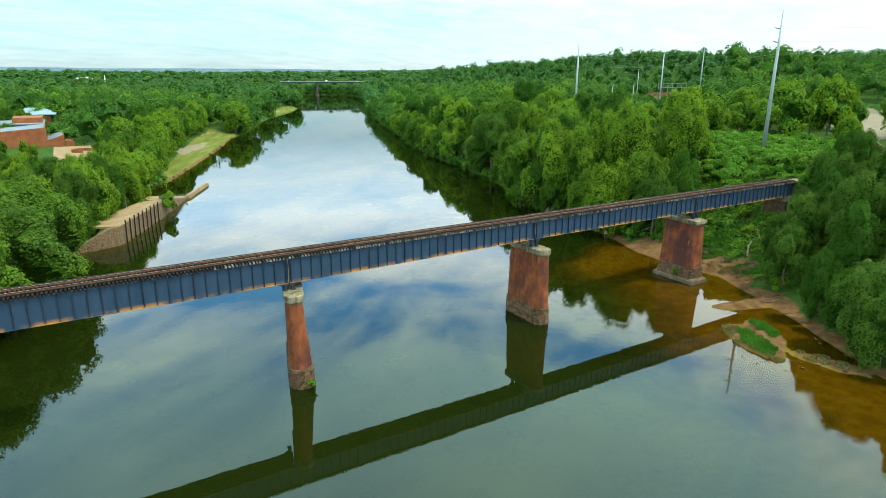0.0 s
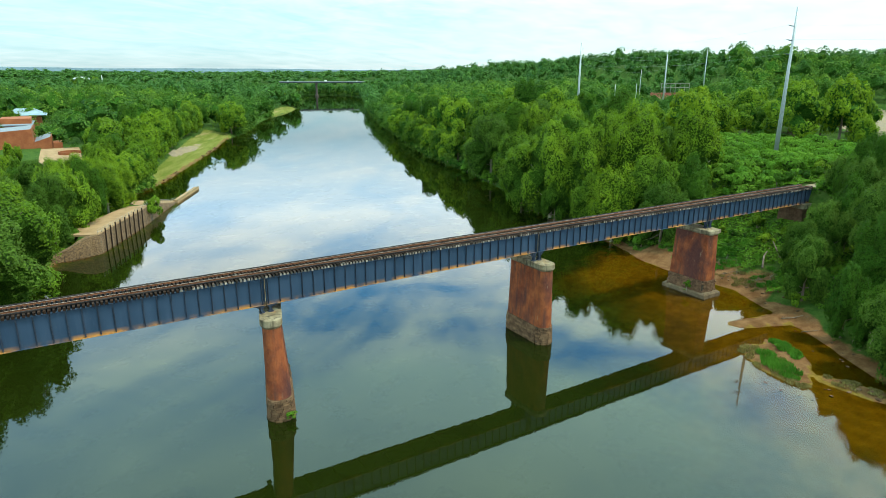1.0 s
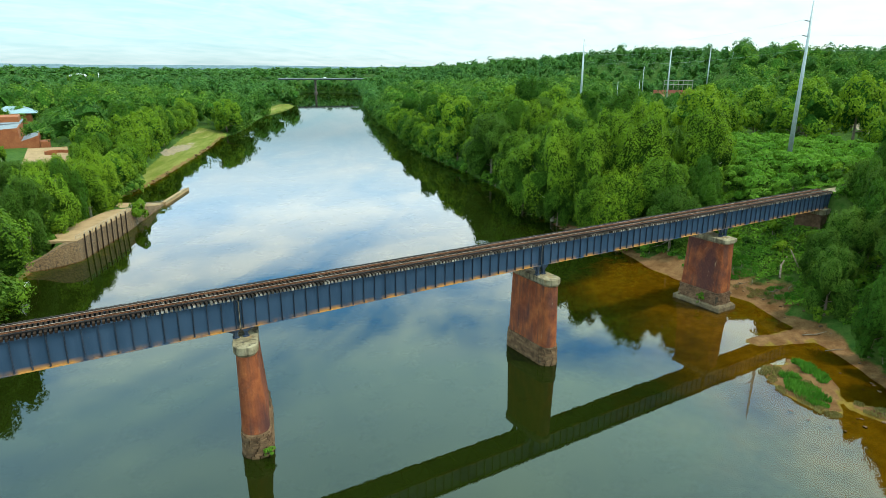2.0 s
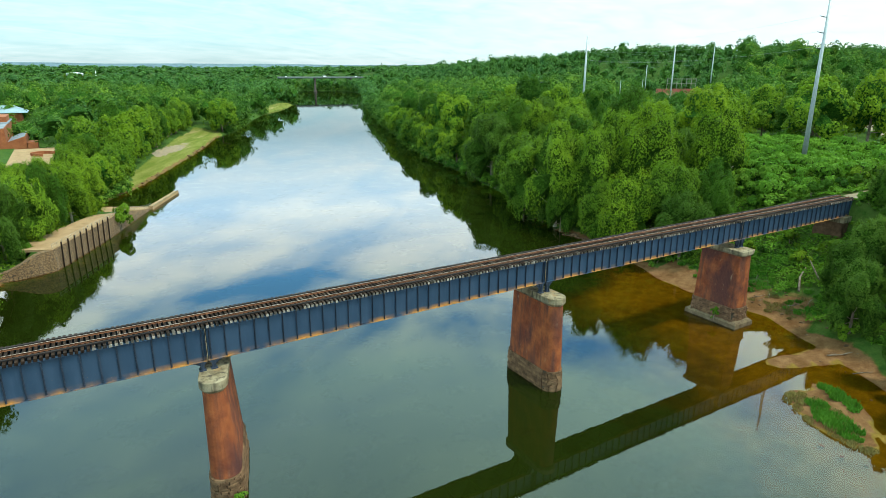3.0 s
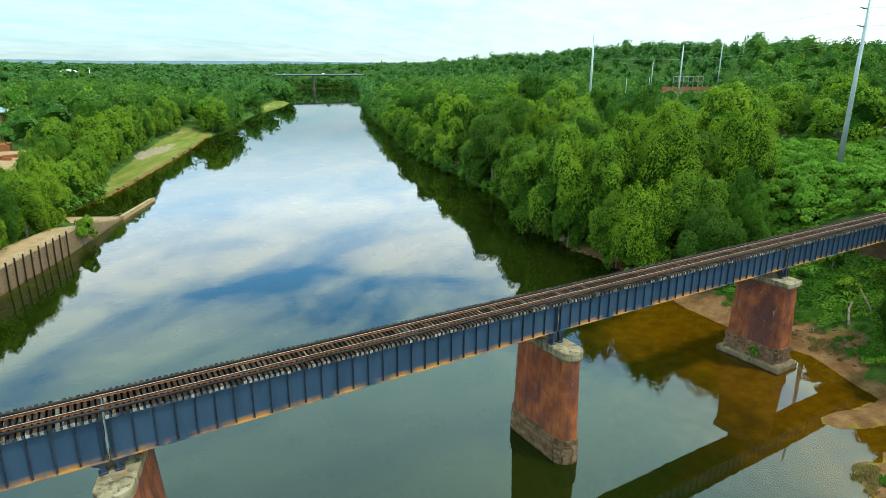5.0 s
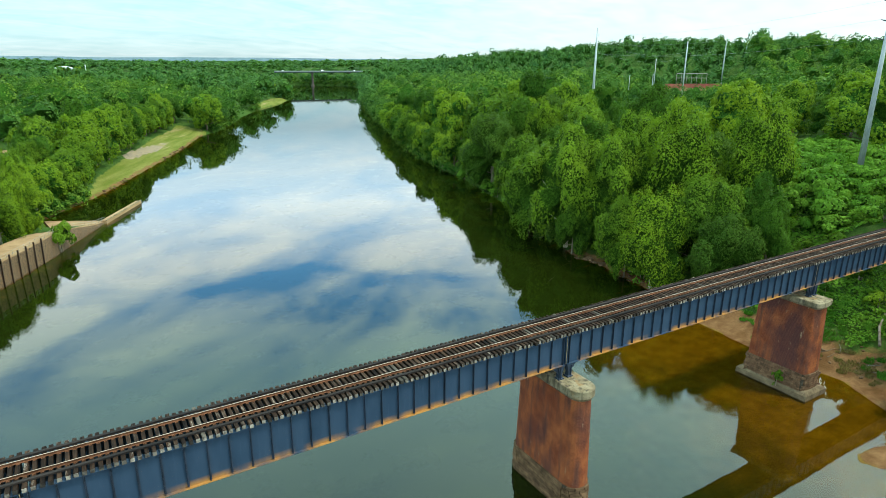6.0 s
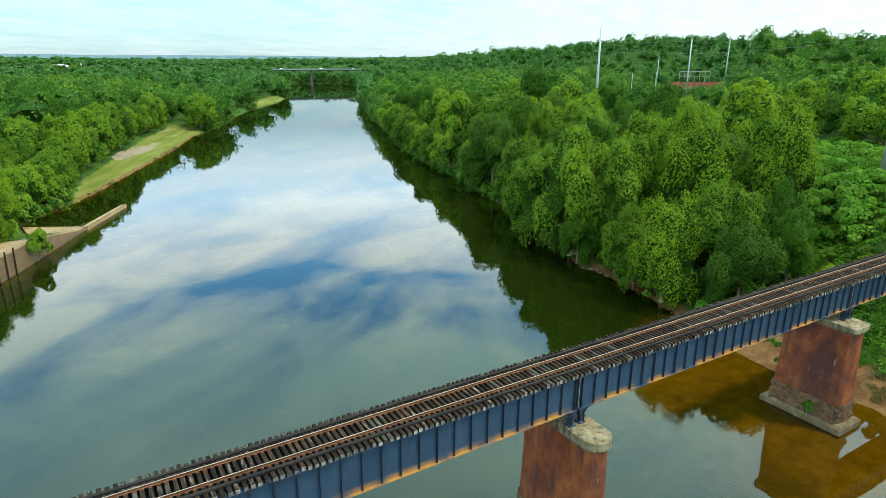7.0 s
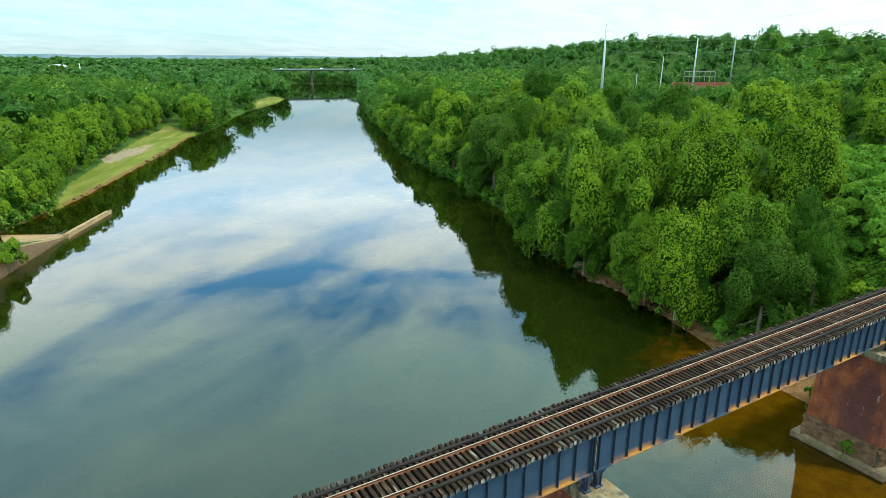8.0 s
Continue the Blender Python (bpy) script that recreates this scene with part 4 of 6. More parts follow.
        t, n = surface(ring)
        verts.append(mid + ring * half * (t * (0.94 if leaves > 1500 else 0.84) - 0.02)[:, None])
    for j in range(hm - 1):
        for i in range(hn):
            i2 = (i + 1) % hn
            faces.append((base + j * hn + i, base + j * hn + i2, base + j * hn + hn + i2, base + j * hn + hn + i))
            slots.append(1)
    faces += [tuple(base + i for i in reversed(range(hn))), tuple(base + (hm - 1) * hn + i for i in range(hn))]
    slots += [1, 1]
    return np.concatenate(verts), faces, slots, [mid + c * half for c, _ in balls[1:]]


def mesh_of(name, verts, faces, slots, materials):
    me = bpy.data.meshes.new(name)
    me.from_pydata(np.asarray(verts).tolist(), [], faces)
    for m in materials:
        me.materials.append(m)
    me.polygons.foreach_set("material_index", slots)
    return me


def tree_kind(name, label, seed, height, radius, boughs, leaves, leaf, material, bark=BARK, low=0.28, lean=0.0, plume=0.4, stems=1, lobes=8, limbs=7, fluff=1.0):
    """A tree at the origin: a tapered trunk with limbs, and a crown."""
    verts, faces, slots, centres = puff_cloud(seed, height, radius, boughs, leaves, leaf, low, lean, plume, lobes, fluff)
    root = thing(name, label, "tree" if name == "tree" else "shrub")
    r = random.Random(seed)
    s = Shape()
    t0 = 0.018 * height + 0.05
    for k in range(stems):
        dx, dy = (r.uniform(-0.5, 0.5), r.uniform(-0.5, 0.5)) if stems > 1 else (0, 0)
        path = [(dx * 0.4, dy * 0.4, -0.6), (dx, dy, height * 0.2), (dx + lean * radius * 0.4, dy + 0.1, height * 0.40), (dx + lean * radius, dy, height * 0.72)]
        s.tube(path, [t0 * 1.25, t0, t0 * 0.7, t0 * 0.2], 7 if height > 5 else 5)
    for c in centres[:: max(1, len(centres) // (limbs if height > 5 else 3))]:
        z0 = min(height * 0.55, max(height * 0.16, c[2] * 0.55))
        start = Vector((lean * radius * 0.3, 0, z0))
        end = start.lerp(Vector(c), 0.98)
        mid = start.lerp(end, 0.5) + Vector((0, 0, -0.02 * height))
        s.tube([start, mid, end], [t0 * 0.36, t0 * 0.22, t0 * 0.06], 5)
    part("trunk", s, bark, root, smooth=True)
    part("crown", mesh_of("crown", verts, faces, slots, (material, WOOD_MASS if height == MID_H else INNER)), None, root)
    return root


def plant(root, height, x, y, size, first, wide=1.0):
    z = float(land(np.array([x]), np.array([y]))[0][0])
    r = random.Random(int(x * 131 + y * 17))
    k = size / height
    m = Matrix.Translation((x, y, z - 0.1)) @ Matrix.Rotation(r.uniform(0, 6.28), 4, "Z")
    if root.name in first:
        first.discard(root.name)
        ob = root
        ob.matrix_basis = m
    else:
        ob = copy_thing(root, m)
    s = k * wide * r.uniform(0.76, 0.98)
    ob.scale = (s, s, k)
    return ob


near_kinds = [
    tree_kind("tree", "tall leafy green sycamore on the river bank", 11, NEAR_H, 7.4, 120, 9600, 0.36, LEAF, BARK_PALE, -0.10, 0.08, 0.9, lobes=9),
    tree_kind("tree", "broad full-crowned green river tree", 12, NEAR_H, 8.6, 130, 10000, 0.37, LEAF, BARK, -0.12, 0.0, 0.4, lobes=12),
    tree_kind("tree", "tall narrow green tree with dense foliage", 13, NEAR_H, 6.8, 100, 7800, 0.38, LEAF_DARK, BARK, -0.14, -0.1, 0.4, lobes=9),
    tree_kind("tree", "pale yellow-green sycamore with open crown", 14, NEAR_H, 7.2, 120, 10500, 0.34, LEAF_YELLOW, BARK_PALE, -0.08, 0.12, 1.1, lobes=13, limbs=14, fluff=1.7),
    tree_kind("tree", "rounded sage-green tree with drooping foliage", 15, NEAR_H, 8.6, 120, 8800, 0.38, LEAF_SAGE, BARK, -0.16, 0.0, 0.3, lobes=10),
]
mid_kinds = [
    tree_kind("tree", "rounded green deciduous tree in the woods", 21, MID_H, 8.2, 60, 3600, 0.64, LEAF, BARK, 0.02, 0.0, 0.5, lobes=9),
    tree_kind("tree", "dense deep green deciduous tree in the woods", 22, MID_H, 7.6, 54, 3300, 0.64, LEAF_DARK, BARK, 0.02, 0.0, 0.4, lobes=8),
    tree_kind("tree", "broad green deciduous tree with uneven crown", 23, MID_H, 8.8, 64, 3800, 0.66, LEAF, BARK, 0.0, 0.1, 0.5, lobes=10),
    tree_kind("tree", "light green deciduous tree in the woods", 24, MID_H, 7.6, 54, 3400, 0.64, LEAF_YELLOW, BARK, 0.02, 0.05, 0.8, lobes=9),
    tree_kind("tree", "tall green woodland tree", 25, MID_H, 7.0, 54, 3100, 0.62, LEAF, BARK, 0.0, 0.0, 0.5, lobes=8),
]
BUSH_H = 3.5
bush_kinds = [
    tree_kind("shrub", "low leafy green shrub on the bank", 31, BUSH_H, 2.3, 16, 800, 0.38, LEAF, BARK, -0.1, 0, 0.5, stems=3, lobes=5),
    tree_kind("shrub", "sprawling bright green vine-covered shrub", 32, BUSH_H, 3.2, 18, 950, 0.44, LEAF_VINE, BARK, -0.3, 0, 0.3, stems=3, lobes=5),
    tree_kind("shrub", "dark green bush on the bank", 33, BUSH_H, 2.2, 16, 720, 0.38, LEAF_DARK, BARK, -0.1, 0, 0.5, stems=3, lobes=5),
]
FIRST = {k.name for k in near_kinds + mid_kinds + bush_kinds}


def clear_of(x, y, ring_list):
    bad = np.zeros(np.shape(x), bool)
    for ring in ring_list:
        bad |= in_polygon(x, y, ring)
    return bad


VINE_FIELD = [(113, 8), (150, 10), (172, 22), (180, 52), (158, 62), (136, 50), (122, 40), (116, 26)]


def keep_clear(x, y):
    """Where no tree stands."""
    rail = bank_distance(x, y, TRACK_LINE)
    bad = (np.abs(y - 1.95) < 8.5) & (x < 118)
    bad |= (rail < 7.0) & (x > 110) | (x > 106) & (x < 175) & (y > 2) & (y < 24)
    bad |= clear_of(x, y, (LAWN, LAWN_FAR, PLAZA, WALK, YARD, CUTTING, RIVER, VINE_FIELD))
    bad |= (np.hypot(x - 447, y - 308) < 40) | in_polygon(x, y, [(288, 208), (312, 200), (452, 290), (430, 322)]) | (np.hypot(x - 300, y - 223) < 10) | (np.hypot(x - 430, y - 290) < 18) | in_polygon(x, y, [(127, 446), (144, 488), (116, 502), (96, 462)]) | in_polygon(x, y, [(108, 416), (123, 457), (112, 464), (100, 422)])
    return bad


def scatter(seed, x0, x1, y0, y1, step):
    r = np.random.default_rng(seed)
    gx, gy = np.meshgrid(np.arange(x0, x1, step), np.arange(y0, y1, step))
    gx = gx + np.where((np.arange(gx.shape[0]) % 2)[:, None] == 0, 0, step / 2) + r.uniform(-0.36, 0.36, gx.shape) * step
    gy = gy + r.uniform(-0.36, 0.36, gy.shape) * step
    x, y = gx.ravel(), gy.ravel()
    return x, y, r.random(len(x))


def in_sight(x, y, wide):
    """Inside the sector that the flight looks into."""
    return ((x + 22) * 0.522 + (y + 73) * 0.853) > wide * np.hypot(x + 22, y + 73)


# single trees that stand out: plan, height, kind
LONE_TREES = [
    (-40.5, 41, 22, 1), (-38.5, 50, 18, 0), (-48, 32, 20, 4), (-53, 22, 20, 2), (-47, 46, 19, 1), (248, 842, 17, 1), (252, 858, 18, 2), (243, 828, 16, 0), (400, 850, 18, 1), (398, 838, 17, 2),
    (-31.5, 67, 18, 13), (-41, 74, 18, 1), (-30.8, 60, 21, 11), (-34.2, 50, 20, 14), (-29, 72, 16, 10), (-38.5, 38, 19, 11), (-29, 76, 14, 0), (-22.4, 89.5, 17, 4), (-31, 93, 16, 4),
    (-18.4, 98, 16.5, 1), (-15.2, 105.5, 17, 2), (-10.4, 114, 15, 3), (-22, 112, 16, 0), (-34, 112, 13, 0), (-42, 128, 13, 1), (-34, 126, 13, 0), (-27, 131, 12, 4), (-38, 139, 12, 2), (-40, 318, 13, 1), (-47, 322, 13, 2), (-44, 108, 14, 2), (-36, 98, 14, 0), (-46, 150, 9, 0), (-40, 164, 9, 1), (-52, 176, 8, 4), (-36, 148, 10, 2), (-44, 190, 7.5, 0), (-35, 178, 7, 3), (-47, 205, 7, 1), (-31, 160, 9, 0), (-22, 153, 11, 1), (-26, 145, 11, 4), (-6.2, 124, 13, 3), (-8, 132, 13, 3), (-17, 131, 14, 3), (-8, 147, 15, 3), (-1, 163, 12, 0), (-9, 160, 16, 1), (-14, 142, 13, 3), (3, 174, 12, 2), (-5, 176, 16, 0), (-7, 192, 18, 2), (2, 198, 15, 1), (5, 217, 17, 2), (-4, 214, 18, 0),
    (97, 62, 29, 0), (94.8, 57.5, 13, 1), (97.4, 67.5, 14, 4), (93.0, 41.0, 10, 1),  (101, 50, 26, 0), (92.4, 34, 19, 3), (99.5, 29, 19.5, 1), (107, 42, 25, 3), (96.5, 45, 16, 1), (112, 47, 26, 3), (106, 24, 16, 2),
    (115, 31, 23, 3), (100, 74, 24, 1), (107, 66, 26, 2), (106, 86, 21, 0), (112, 96, 22, 1), (116, 78, 25, 0), (119, 62, 23, 1), (95, 22, 15, 4), (102, 19, 14, 2),
    (4, 872, 27, 1), (14, 868, 25, 2), (22, 880, 26, 0), (-36, 205, 6, 3), (-44, 215, 6.5, 1), (-52, 200, 7, 3), (-33, 192, 6, 0), (213, 676, 15, 1), (221, 672, 13, 0), (205, 690, 17, 1), (219, 690, 16, 2),
    (87.5, -14.5, 12.5, 4), (95, -9.5, 11, 4), (98.5, -11, 13, 4), (79.6, -25, 12.5, 2), (73.8, -34.6, 14, 4), (77.5, -30.0, 11, 2), (70.6, -38.5, 12, 4), (90, -24, 15, 2), (104, -12, 15, 2), (99, -20, 17, 4), (112, -10, 14, 4),
    (88, -36, 15, 2), (71.5, -43, 15.5, 2), (82, -38, 13, 4), (114.5, -4.4, 9, 4), (117.5, -3.6, 7, 2), (123.5, -4.6, 12, 2), (130, -5, 12, 4), (120.5, -8, 13, 2), (106, -24, 17, 2), (96, -34, 17, 4), (114, -19, 16, 4), (121, -9, 12, 2), (84, -46, 15, 4), (104, -38, 18, 2), (113.5, -6.5, 11, 2), (109.5, -8.5, 9, 4), (118.5, -6, 12, 2),
]
for k, (px, py, tall, kind) in enumerate(LONE_TREES):
    tagged(plant(near_kinds[kind % 10], NEAR_H, px, py, tall, FIRST, 1.35 if kind > 9 else 0.84 if py < 0 else 0.92), group="near riverside trees")
lone = np.array([(t[0], t[1]) for t in LONE_TREES])

# the near woods between them
x, y, u = scatter(5, -75, 175, -60, 130, 12.4)
dw, de = bank_distance(x, y, WEST_BANK), bank_distance(x, y, EAST_BANK)
gap = np.min(np.hypot(x[:, None] - lone[None, :, 0], y[:, None] - lone[None, :, 1]), 1)
ok = ~keep_clear(x, y) & (np.minimum(dw, de) > 3.0) & (gap > 9.4) & ((de < 46) & (y > -50) | (dw < 34) & (y > 15)) & in_sight(x, y, 0.62)
for px, py, pu, a, b in zip(x[ok], y[ok], u[ok], dw[ok], de[ok]):
    if b < a:
        tall = (16 + 12 * ((pu * 61) % 1)) if py > 14 else (11 + 6 * pu)
        if py > 14 and b > 30:
            tall *= 0.72
    else:
        tall = (8 + 4 * pu) if a < 14 else (12 + 6 * pu)
    tagged(plant(near_kinds[int(pu * 977) % 5 if py > 10 else (2, 4, 2)[int(pu * 977) % 3]], NEAR_H, px, py, tall, FIRST), group="near riverside trees")

# the woods behind them, the nearer ones singly, with a close row along the water
def bank_row(line, sign, step, off, seed):
    r = np.random.default_rng(seed)
    out = []
    for (ax, ay), (bx, by) in zip(line, line[1:]):
        d = math.hypot(bx - ax, by - ay)
        for k in range(int(d / step)):
            t = (k + r.random() * 0.7) * step / d
            o = off + r.uniform(-1.0, 1.8)
            out.append((ax + (bx - ax) * t - sign * (by - ay) / d * o, ay + (by - ay) * t + sign * (bx - ax) / d * o, r.random()))
    return np.array(out).T


x, y, u = scatter(6, -150, 560, -60, 620, 14.2)
row_w, row_e = bank_row(WEST_BANK, 1, 9.5, 2.6, 41), bank_row(EAST_BANK, 1, 10.0, 2.8, 42)
x, y, u = (np.concatenate([a, row_w[i], row_e[i]]) for i, a in enumerate((x, y, u)))
dw, de = bank_distance(x, y, WEST_BANK), bank_distance(x, y, EAST_BANK)
near_zone = (x > -76) & (x < 176) & (y > -61) & (y < 130) & ((de < 46) | (dw < 34))
d_eye = np.hypot(x, y + 40)
ok = ~keep_clear(x, y) & (np.minimum(dw, de) > 1.2) & ~near_zone & in_sight(x, y, 0.755) & ((d_eye < 600) | (np.minimum(dw, de) < 8) & (d_eye < 1400))
x, y, u, dw, de, d_eye = (v[ok] for v in (x, y, u, dw, de, d_eye))
v = (u * 61) % 1
tall = 11 + 13 * v ** 1.3
tall = np.where((de < dw) & (de < 40) & (y < 260), 15 + 12 * v, tall)
tall = np.where((dw < de) & (dw < 14), np.where(y > 325, 15 + 8 * u, 10 + 6 * u), tall)
tall = np.where((de < dw) & (de < 8), 12 + 6 * u, tall)
tall = np.where((dw < de) & (dw > 14), 11 + 13 * v ** 1.4, tall)
tall = np.where(in_polygon(x, y, [(-60, 120), (-10, 120), (-10, 232), (-60, 232)]), 7 + 3 * u, tall)
tall = np.where(in_polygon(x, y, [(-60, 240), (-16, 240), (-16, 334), (-60, 334)]), 8.5 + 3 * u, tall)
tall = np.where((np.abs(np.degrees(np.arctan2(x, y + 40)) - 51.5) < 4.5) & (d_eye > 190) & (d_eye < 540), tall * 0.66, tall)
order = np.argsort(d_eye + 120 * (np.minimum(dw, de) > 25))
SINGLE = 140
for i in order[:SINGLE]:
    tagged(plant(mid_kinds[int(u[i] * 977) % 5], MID_H, x[i], y[i], tall[i], FIRST), group="woodland trees")


# a close row of trees along the upper edge of the lawn
for k, (px, py, pu) in enumerate(bank_row([(4, 170), (6, 184), (9, 206), (17, 231), (27.5, 270), (37.5, 304), (49, 338), (57, 362), (74, 366)], 1, 9.0, 1.0, 43).T):
    tagged(plant(mid_kinds[(k * 3 + int(pu * 5)) % 5], MID_H, px, py, 14.5 + 7.0 * pu, FIRST), group="woodland trees")


def canopy(name, label, x, y, u, tall, sprays, leaf, puffs, material, spread=0.74):
    """Many crowns in one mesh, for woods that nobody could count."""
    z = land(x, y)[0]
    forms = []
    for k in range(7):
        v, f, s, _ = puff_cloud(90 + k, 18, 8.4, puffs, sprays, leaf, -0.06, 0.0, 0.5, 6, 1.0)
        forms.append((v, f, s))
    verts, faces, slots, base = [], [], [], 0
    for px, py, pz, pu, h in zip(x, y, z, u, tall):
        v, f, s = forms[int(pu * 991) % 7]
        c, q = math.cos(pu * 50), math.sin(pu * 50)
        k = h / 18
        w = (v @ np.array([[c, q, 0], [-q, c, 0], [0, 0, 1]])) * np.array([max(k, spread), max(k, spread), k]) + np.array([px, py, pz])
        verts.append(w)
        faces += [tuple(i + base for i in q) for q in f]
        slots += s
        base += len(v)
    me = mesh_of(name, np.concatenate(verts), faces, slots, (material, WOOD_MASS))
    return tagged(new(name, me), label, "woodland", kind="stuff")


rest = order[SINGLE:]
half = u[rest] < 0.55
canopy("woodland", "dense green canopy of mixed woods behind the banks", x[rest][half], y[rest][half], u[rest][half], tall[rest][half], 460, 0.95, 30, LEAF_WOOD)
canopy("woodland", "dense deep green canopy of mixed woods behind the banks", x[rest][~half], y[rest][~half], u[rest][~half], tall[rest][~half], 460, 0.95, 30, LEAF_WOOD_DEEP)
for name, seed, step, r0, r1, sprays, leaf, puffs, tall_mid in (("woodland_far", 8, 20.0, 600, 1150, 170, 1.75, 10, 18.5), ("woodland_distant", 9, 35.0, 1150, 3200, 96, 3.0, 8, 15)):
    x, y, u = scatter(seed, -700, 2900, 150, 3300, step)
    d_eye = np.hypot(x, y + 40)
    ok = ~keep_clear(x, y) & (d_eye > r0) & (d_eye < r1) & in_sight(x, y, 0.765)
    ok &= np.minimum(bank_distance(x, y, WEST_BANK), bank_distance(x, y, EAST_BANK)) > 2.5
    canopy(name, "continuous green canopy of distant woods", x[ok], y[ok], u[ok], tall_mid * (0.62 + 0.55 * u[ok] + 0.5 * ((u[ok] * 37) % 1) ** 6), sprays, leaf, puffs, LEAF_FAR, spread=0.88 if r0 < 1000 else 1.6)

# trees and low scrub along the water further up the river
far_w, far_e = bank_row(WEST_BANK, 1, 11.0, 2.2, 44), bank_row(EAST_BANK, 1, 11.0, 2.2, 45)
x, y, u = (np.concatenate([far_w[i], far_e[i]]) for i in range(3))
d_eye = np.hypot(x, y + 40)
ok = ~keep_clear(x, y) & (d_eye > 600) & (d_eye < 1500) & in_sight(x, y, 0.765)
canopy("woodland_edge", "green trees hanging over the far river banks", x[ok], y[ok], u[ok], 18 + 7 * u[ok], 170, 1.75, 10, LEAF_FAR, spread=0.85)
low_w, low_e = bank_row(WEST_BANK, 1, 3.6, 0.0, 46), bank_row(EAST_BANK, 1, 3.6, 0.0, 47)
x, y, u = (np.concatenate([low_w[i], low_e[i]]) for i in range(3))
d_eye = np.hypot(x, y + 40)
ok = ~clear_of(x, y, (LAWN, LAWN_FAR, WALK)) & (bank_distance(x, y, LAWN[:8]) > 3.0) & (bank_distance(x, y, LAWN_FAR[:3]) > 3.0) & (y > 145) & (d_eye < 1300) & in_sight(x, y, 0.765)
ok &= ~in_polygon(x, y, [(108, 416), (144, 488), (116, 502), (96, 440)])
canopy("bank_scrub", "low green scrub hanging over the river banks", x[ok], y[ok], u[ok], np.where(d_eye[ok] > 600, 6.0, 3.8) + 3.2 * u[ok], 130, 1.9, 9, LEAF_WOOD, spread=0.36)

# shrubs: on the east shore, over the vine field, on the slopes by the bridge, on the west shore
x, y, u = scatter(15, -60, 182, -50, 150, 4.4)
dw, de = bank_distance(x, y, WEST_BANK), bank_distance(x, y, EAST_BANK)
wet = in_polygon(x, y, RIVER)
free = ~wet & ~clear_of(x, y, (WALK, PLAZA)) & in_sight(x, y, 0.70)
vines = free & in_polygon(x, y, VINE_FIELD)
shore = free & (de < 4.6) & (de > np.where(y < 60, 2.6, 0.2)) & (y > 24) & (y < 150)
slope = free & (de > np.where(np.abs(y - 3) < 13, 14, 9)) & (de < 30) & (np.abs(y - 3) < 20) & ~((np.abs(y - 2) < 3) & (x > 104)) | free & (x > 108) & (x < 150) & (y > 4.5) & (y < 10)
west_shore = free & (dw < 4.0) & (dw > 0.6) & (y > 30) & (y < 80) & (x < -1)
south_shore = free & (de < 10) & (de > 3.2) & (y < -8) & (y > -50) & (u > 0.2)
beach_edge = free & (de > 4.2) & (de < 9) & (np.abs(y) < 15) & (u > 0.78) & ~((np.abs(y - 2) < 5) & (de < 6))
west_under = free & (dw >= 4) & (dw < 30) & (y > 40) & (y < 176) & (u > 0.58) & (x < 6)
for mask, kinds, low, high in ((beach_edge, (0, 2, 0), 1.0, 2.2), (west_under, (0, 2, 0), 3.0, 5.5), (south_shore, (0, 2, 0), 2.4, 4.6), (vines, (1, 1, 1), 2.6, 5.2), (shore, (0, 2, 1), 2.2, 4.6), (slope, (0, 0, 2), 2.0, 3.8), (west_shore, (0, 2, 0), 2.0, 4.0)):
    for px, py, pu in zip(x[mask], y[mask], u[mask]):
        tagged(plant(bush_kinds[kinds[int(pu * 991) % 3]], BUSH_H, px, py, low + (high - low) * ((pu * 37) % 1), FIRST), group="bank shrubs")


# low leafage over the ground between them
def undergrowth(name, label, area, x0, x1, y0, y1, per_metre, leaf, high, material, seed):
    """Leaf sprays in low cushions over a stretch of ground."""
    r = np.random.default_rng(seed)
    n = int((x1 - x0) * (y1 - y0) * per_metre)
    px, py = r.uniform(x0, x1, n), r.uniform(y0, y1, n)
    keep = area(px, py)
    px, py = px[keep], py[keep]
    n = len(px)
    pz = land(px, py)[0]
    cushion = np.clip(value_noise(px, py, 1.7) * 1.3 - 0.35, 0, 1) * high + value_noise(px + 50, py, 5.0) * high * 0.6
    c = np.stack([px, py, pz + cushion * r.uniform(0.75, 1.05, n)], 1)
    nrm = np.array([0, 0, 1.0]) + r.normal(0, 0.5, (n, 3))
    nrm /= np.linalg.norm(nrm, axis=1)[:, None]
    u = np.cross(nrm, r.normal(0, 1, (n, 3)))
    u /= np.linalg.norm(u, axis=1)[:, None]
    w = np.cross(nrm, u)
    size = leaf * r.uniform(0.6, 1.3, (n, 1))
    verts = np.stack([c + u * size * 0.62, c - u * size * 0.34 + w * size * 0.48, c - u * size * 0.34 - w * size * 0.48], 1).reshape(-1, 3)
    faces = (np.arange(n)[:, None] * 3 + np.array([[0, 1, 2]])).tolist()
    return tagged(new(name, mesh_of(name, verts, faces, [0] * n, (material,))), label, "undergrowth", kind="stuff")


def slope_area(x, y):
    de = bank_distance(x, y, EAST_BANK)
    patch = value_noise(x, y, 4.0)
    return ~in_polygon(x, y, RIVER) & (de > 3.4 + np.where((y > -9) & (y < 22), 9, 4) * patch) & (bank_distance(x, y, TRACK_LINE) > 1.9)


def west_area(x, y):
    dw = bank_distance(x, y, WEST_BANK)
    return ~in_polygon(x, y, RIVER) & (dw > np.where((y > 78) & (y < 150), 2.2, 0.5)) & ~clear_of(x, y, (PLAZA, LAWN)) & ~in_polygon(x, y, WALK)


undergrowth("undergrowth", "low tangled green weeds on the slope under the bridge", slope_area, 86, 150, -24, 26, 22, 0.42, 0.9, LEAF_VINE, 61)
undergrowth("undergrowth", "low green weeds on the wooded west bank", west_area, -36, 12, 50, 180, 5, 0.60, 0.8, LEAF, 62)

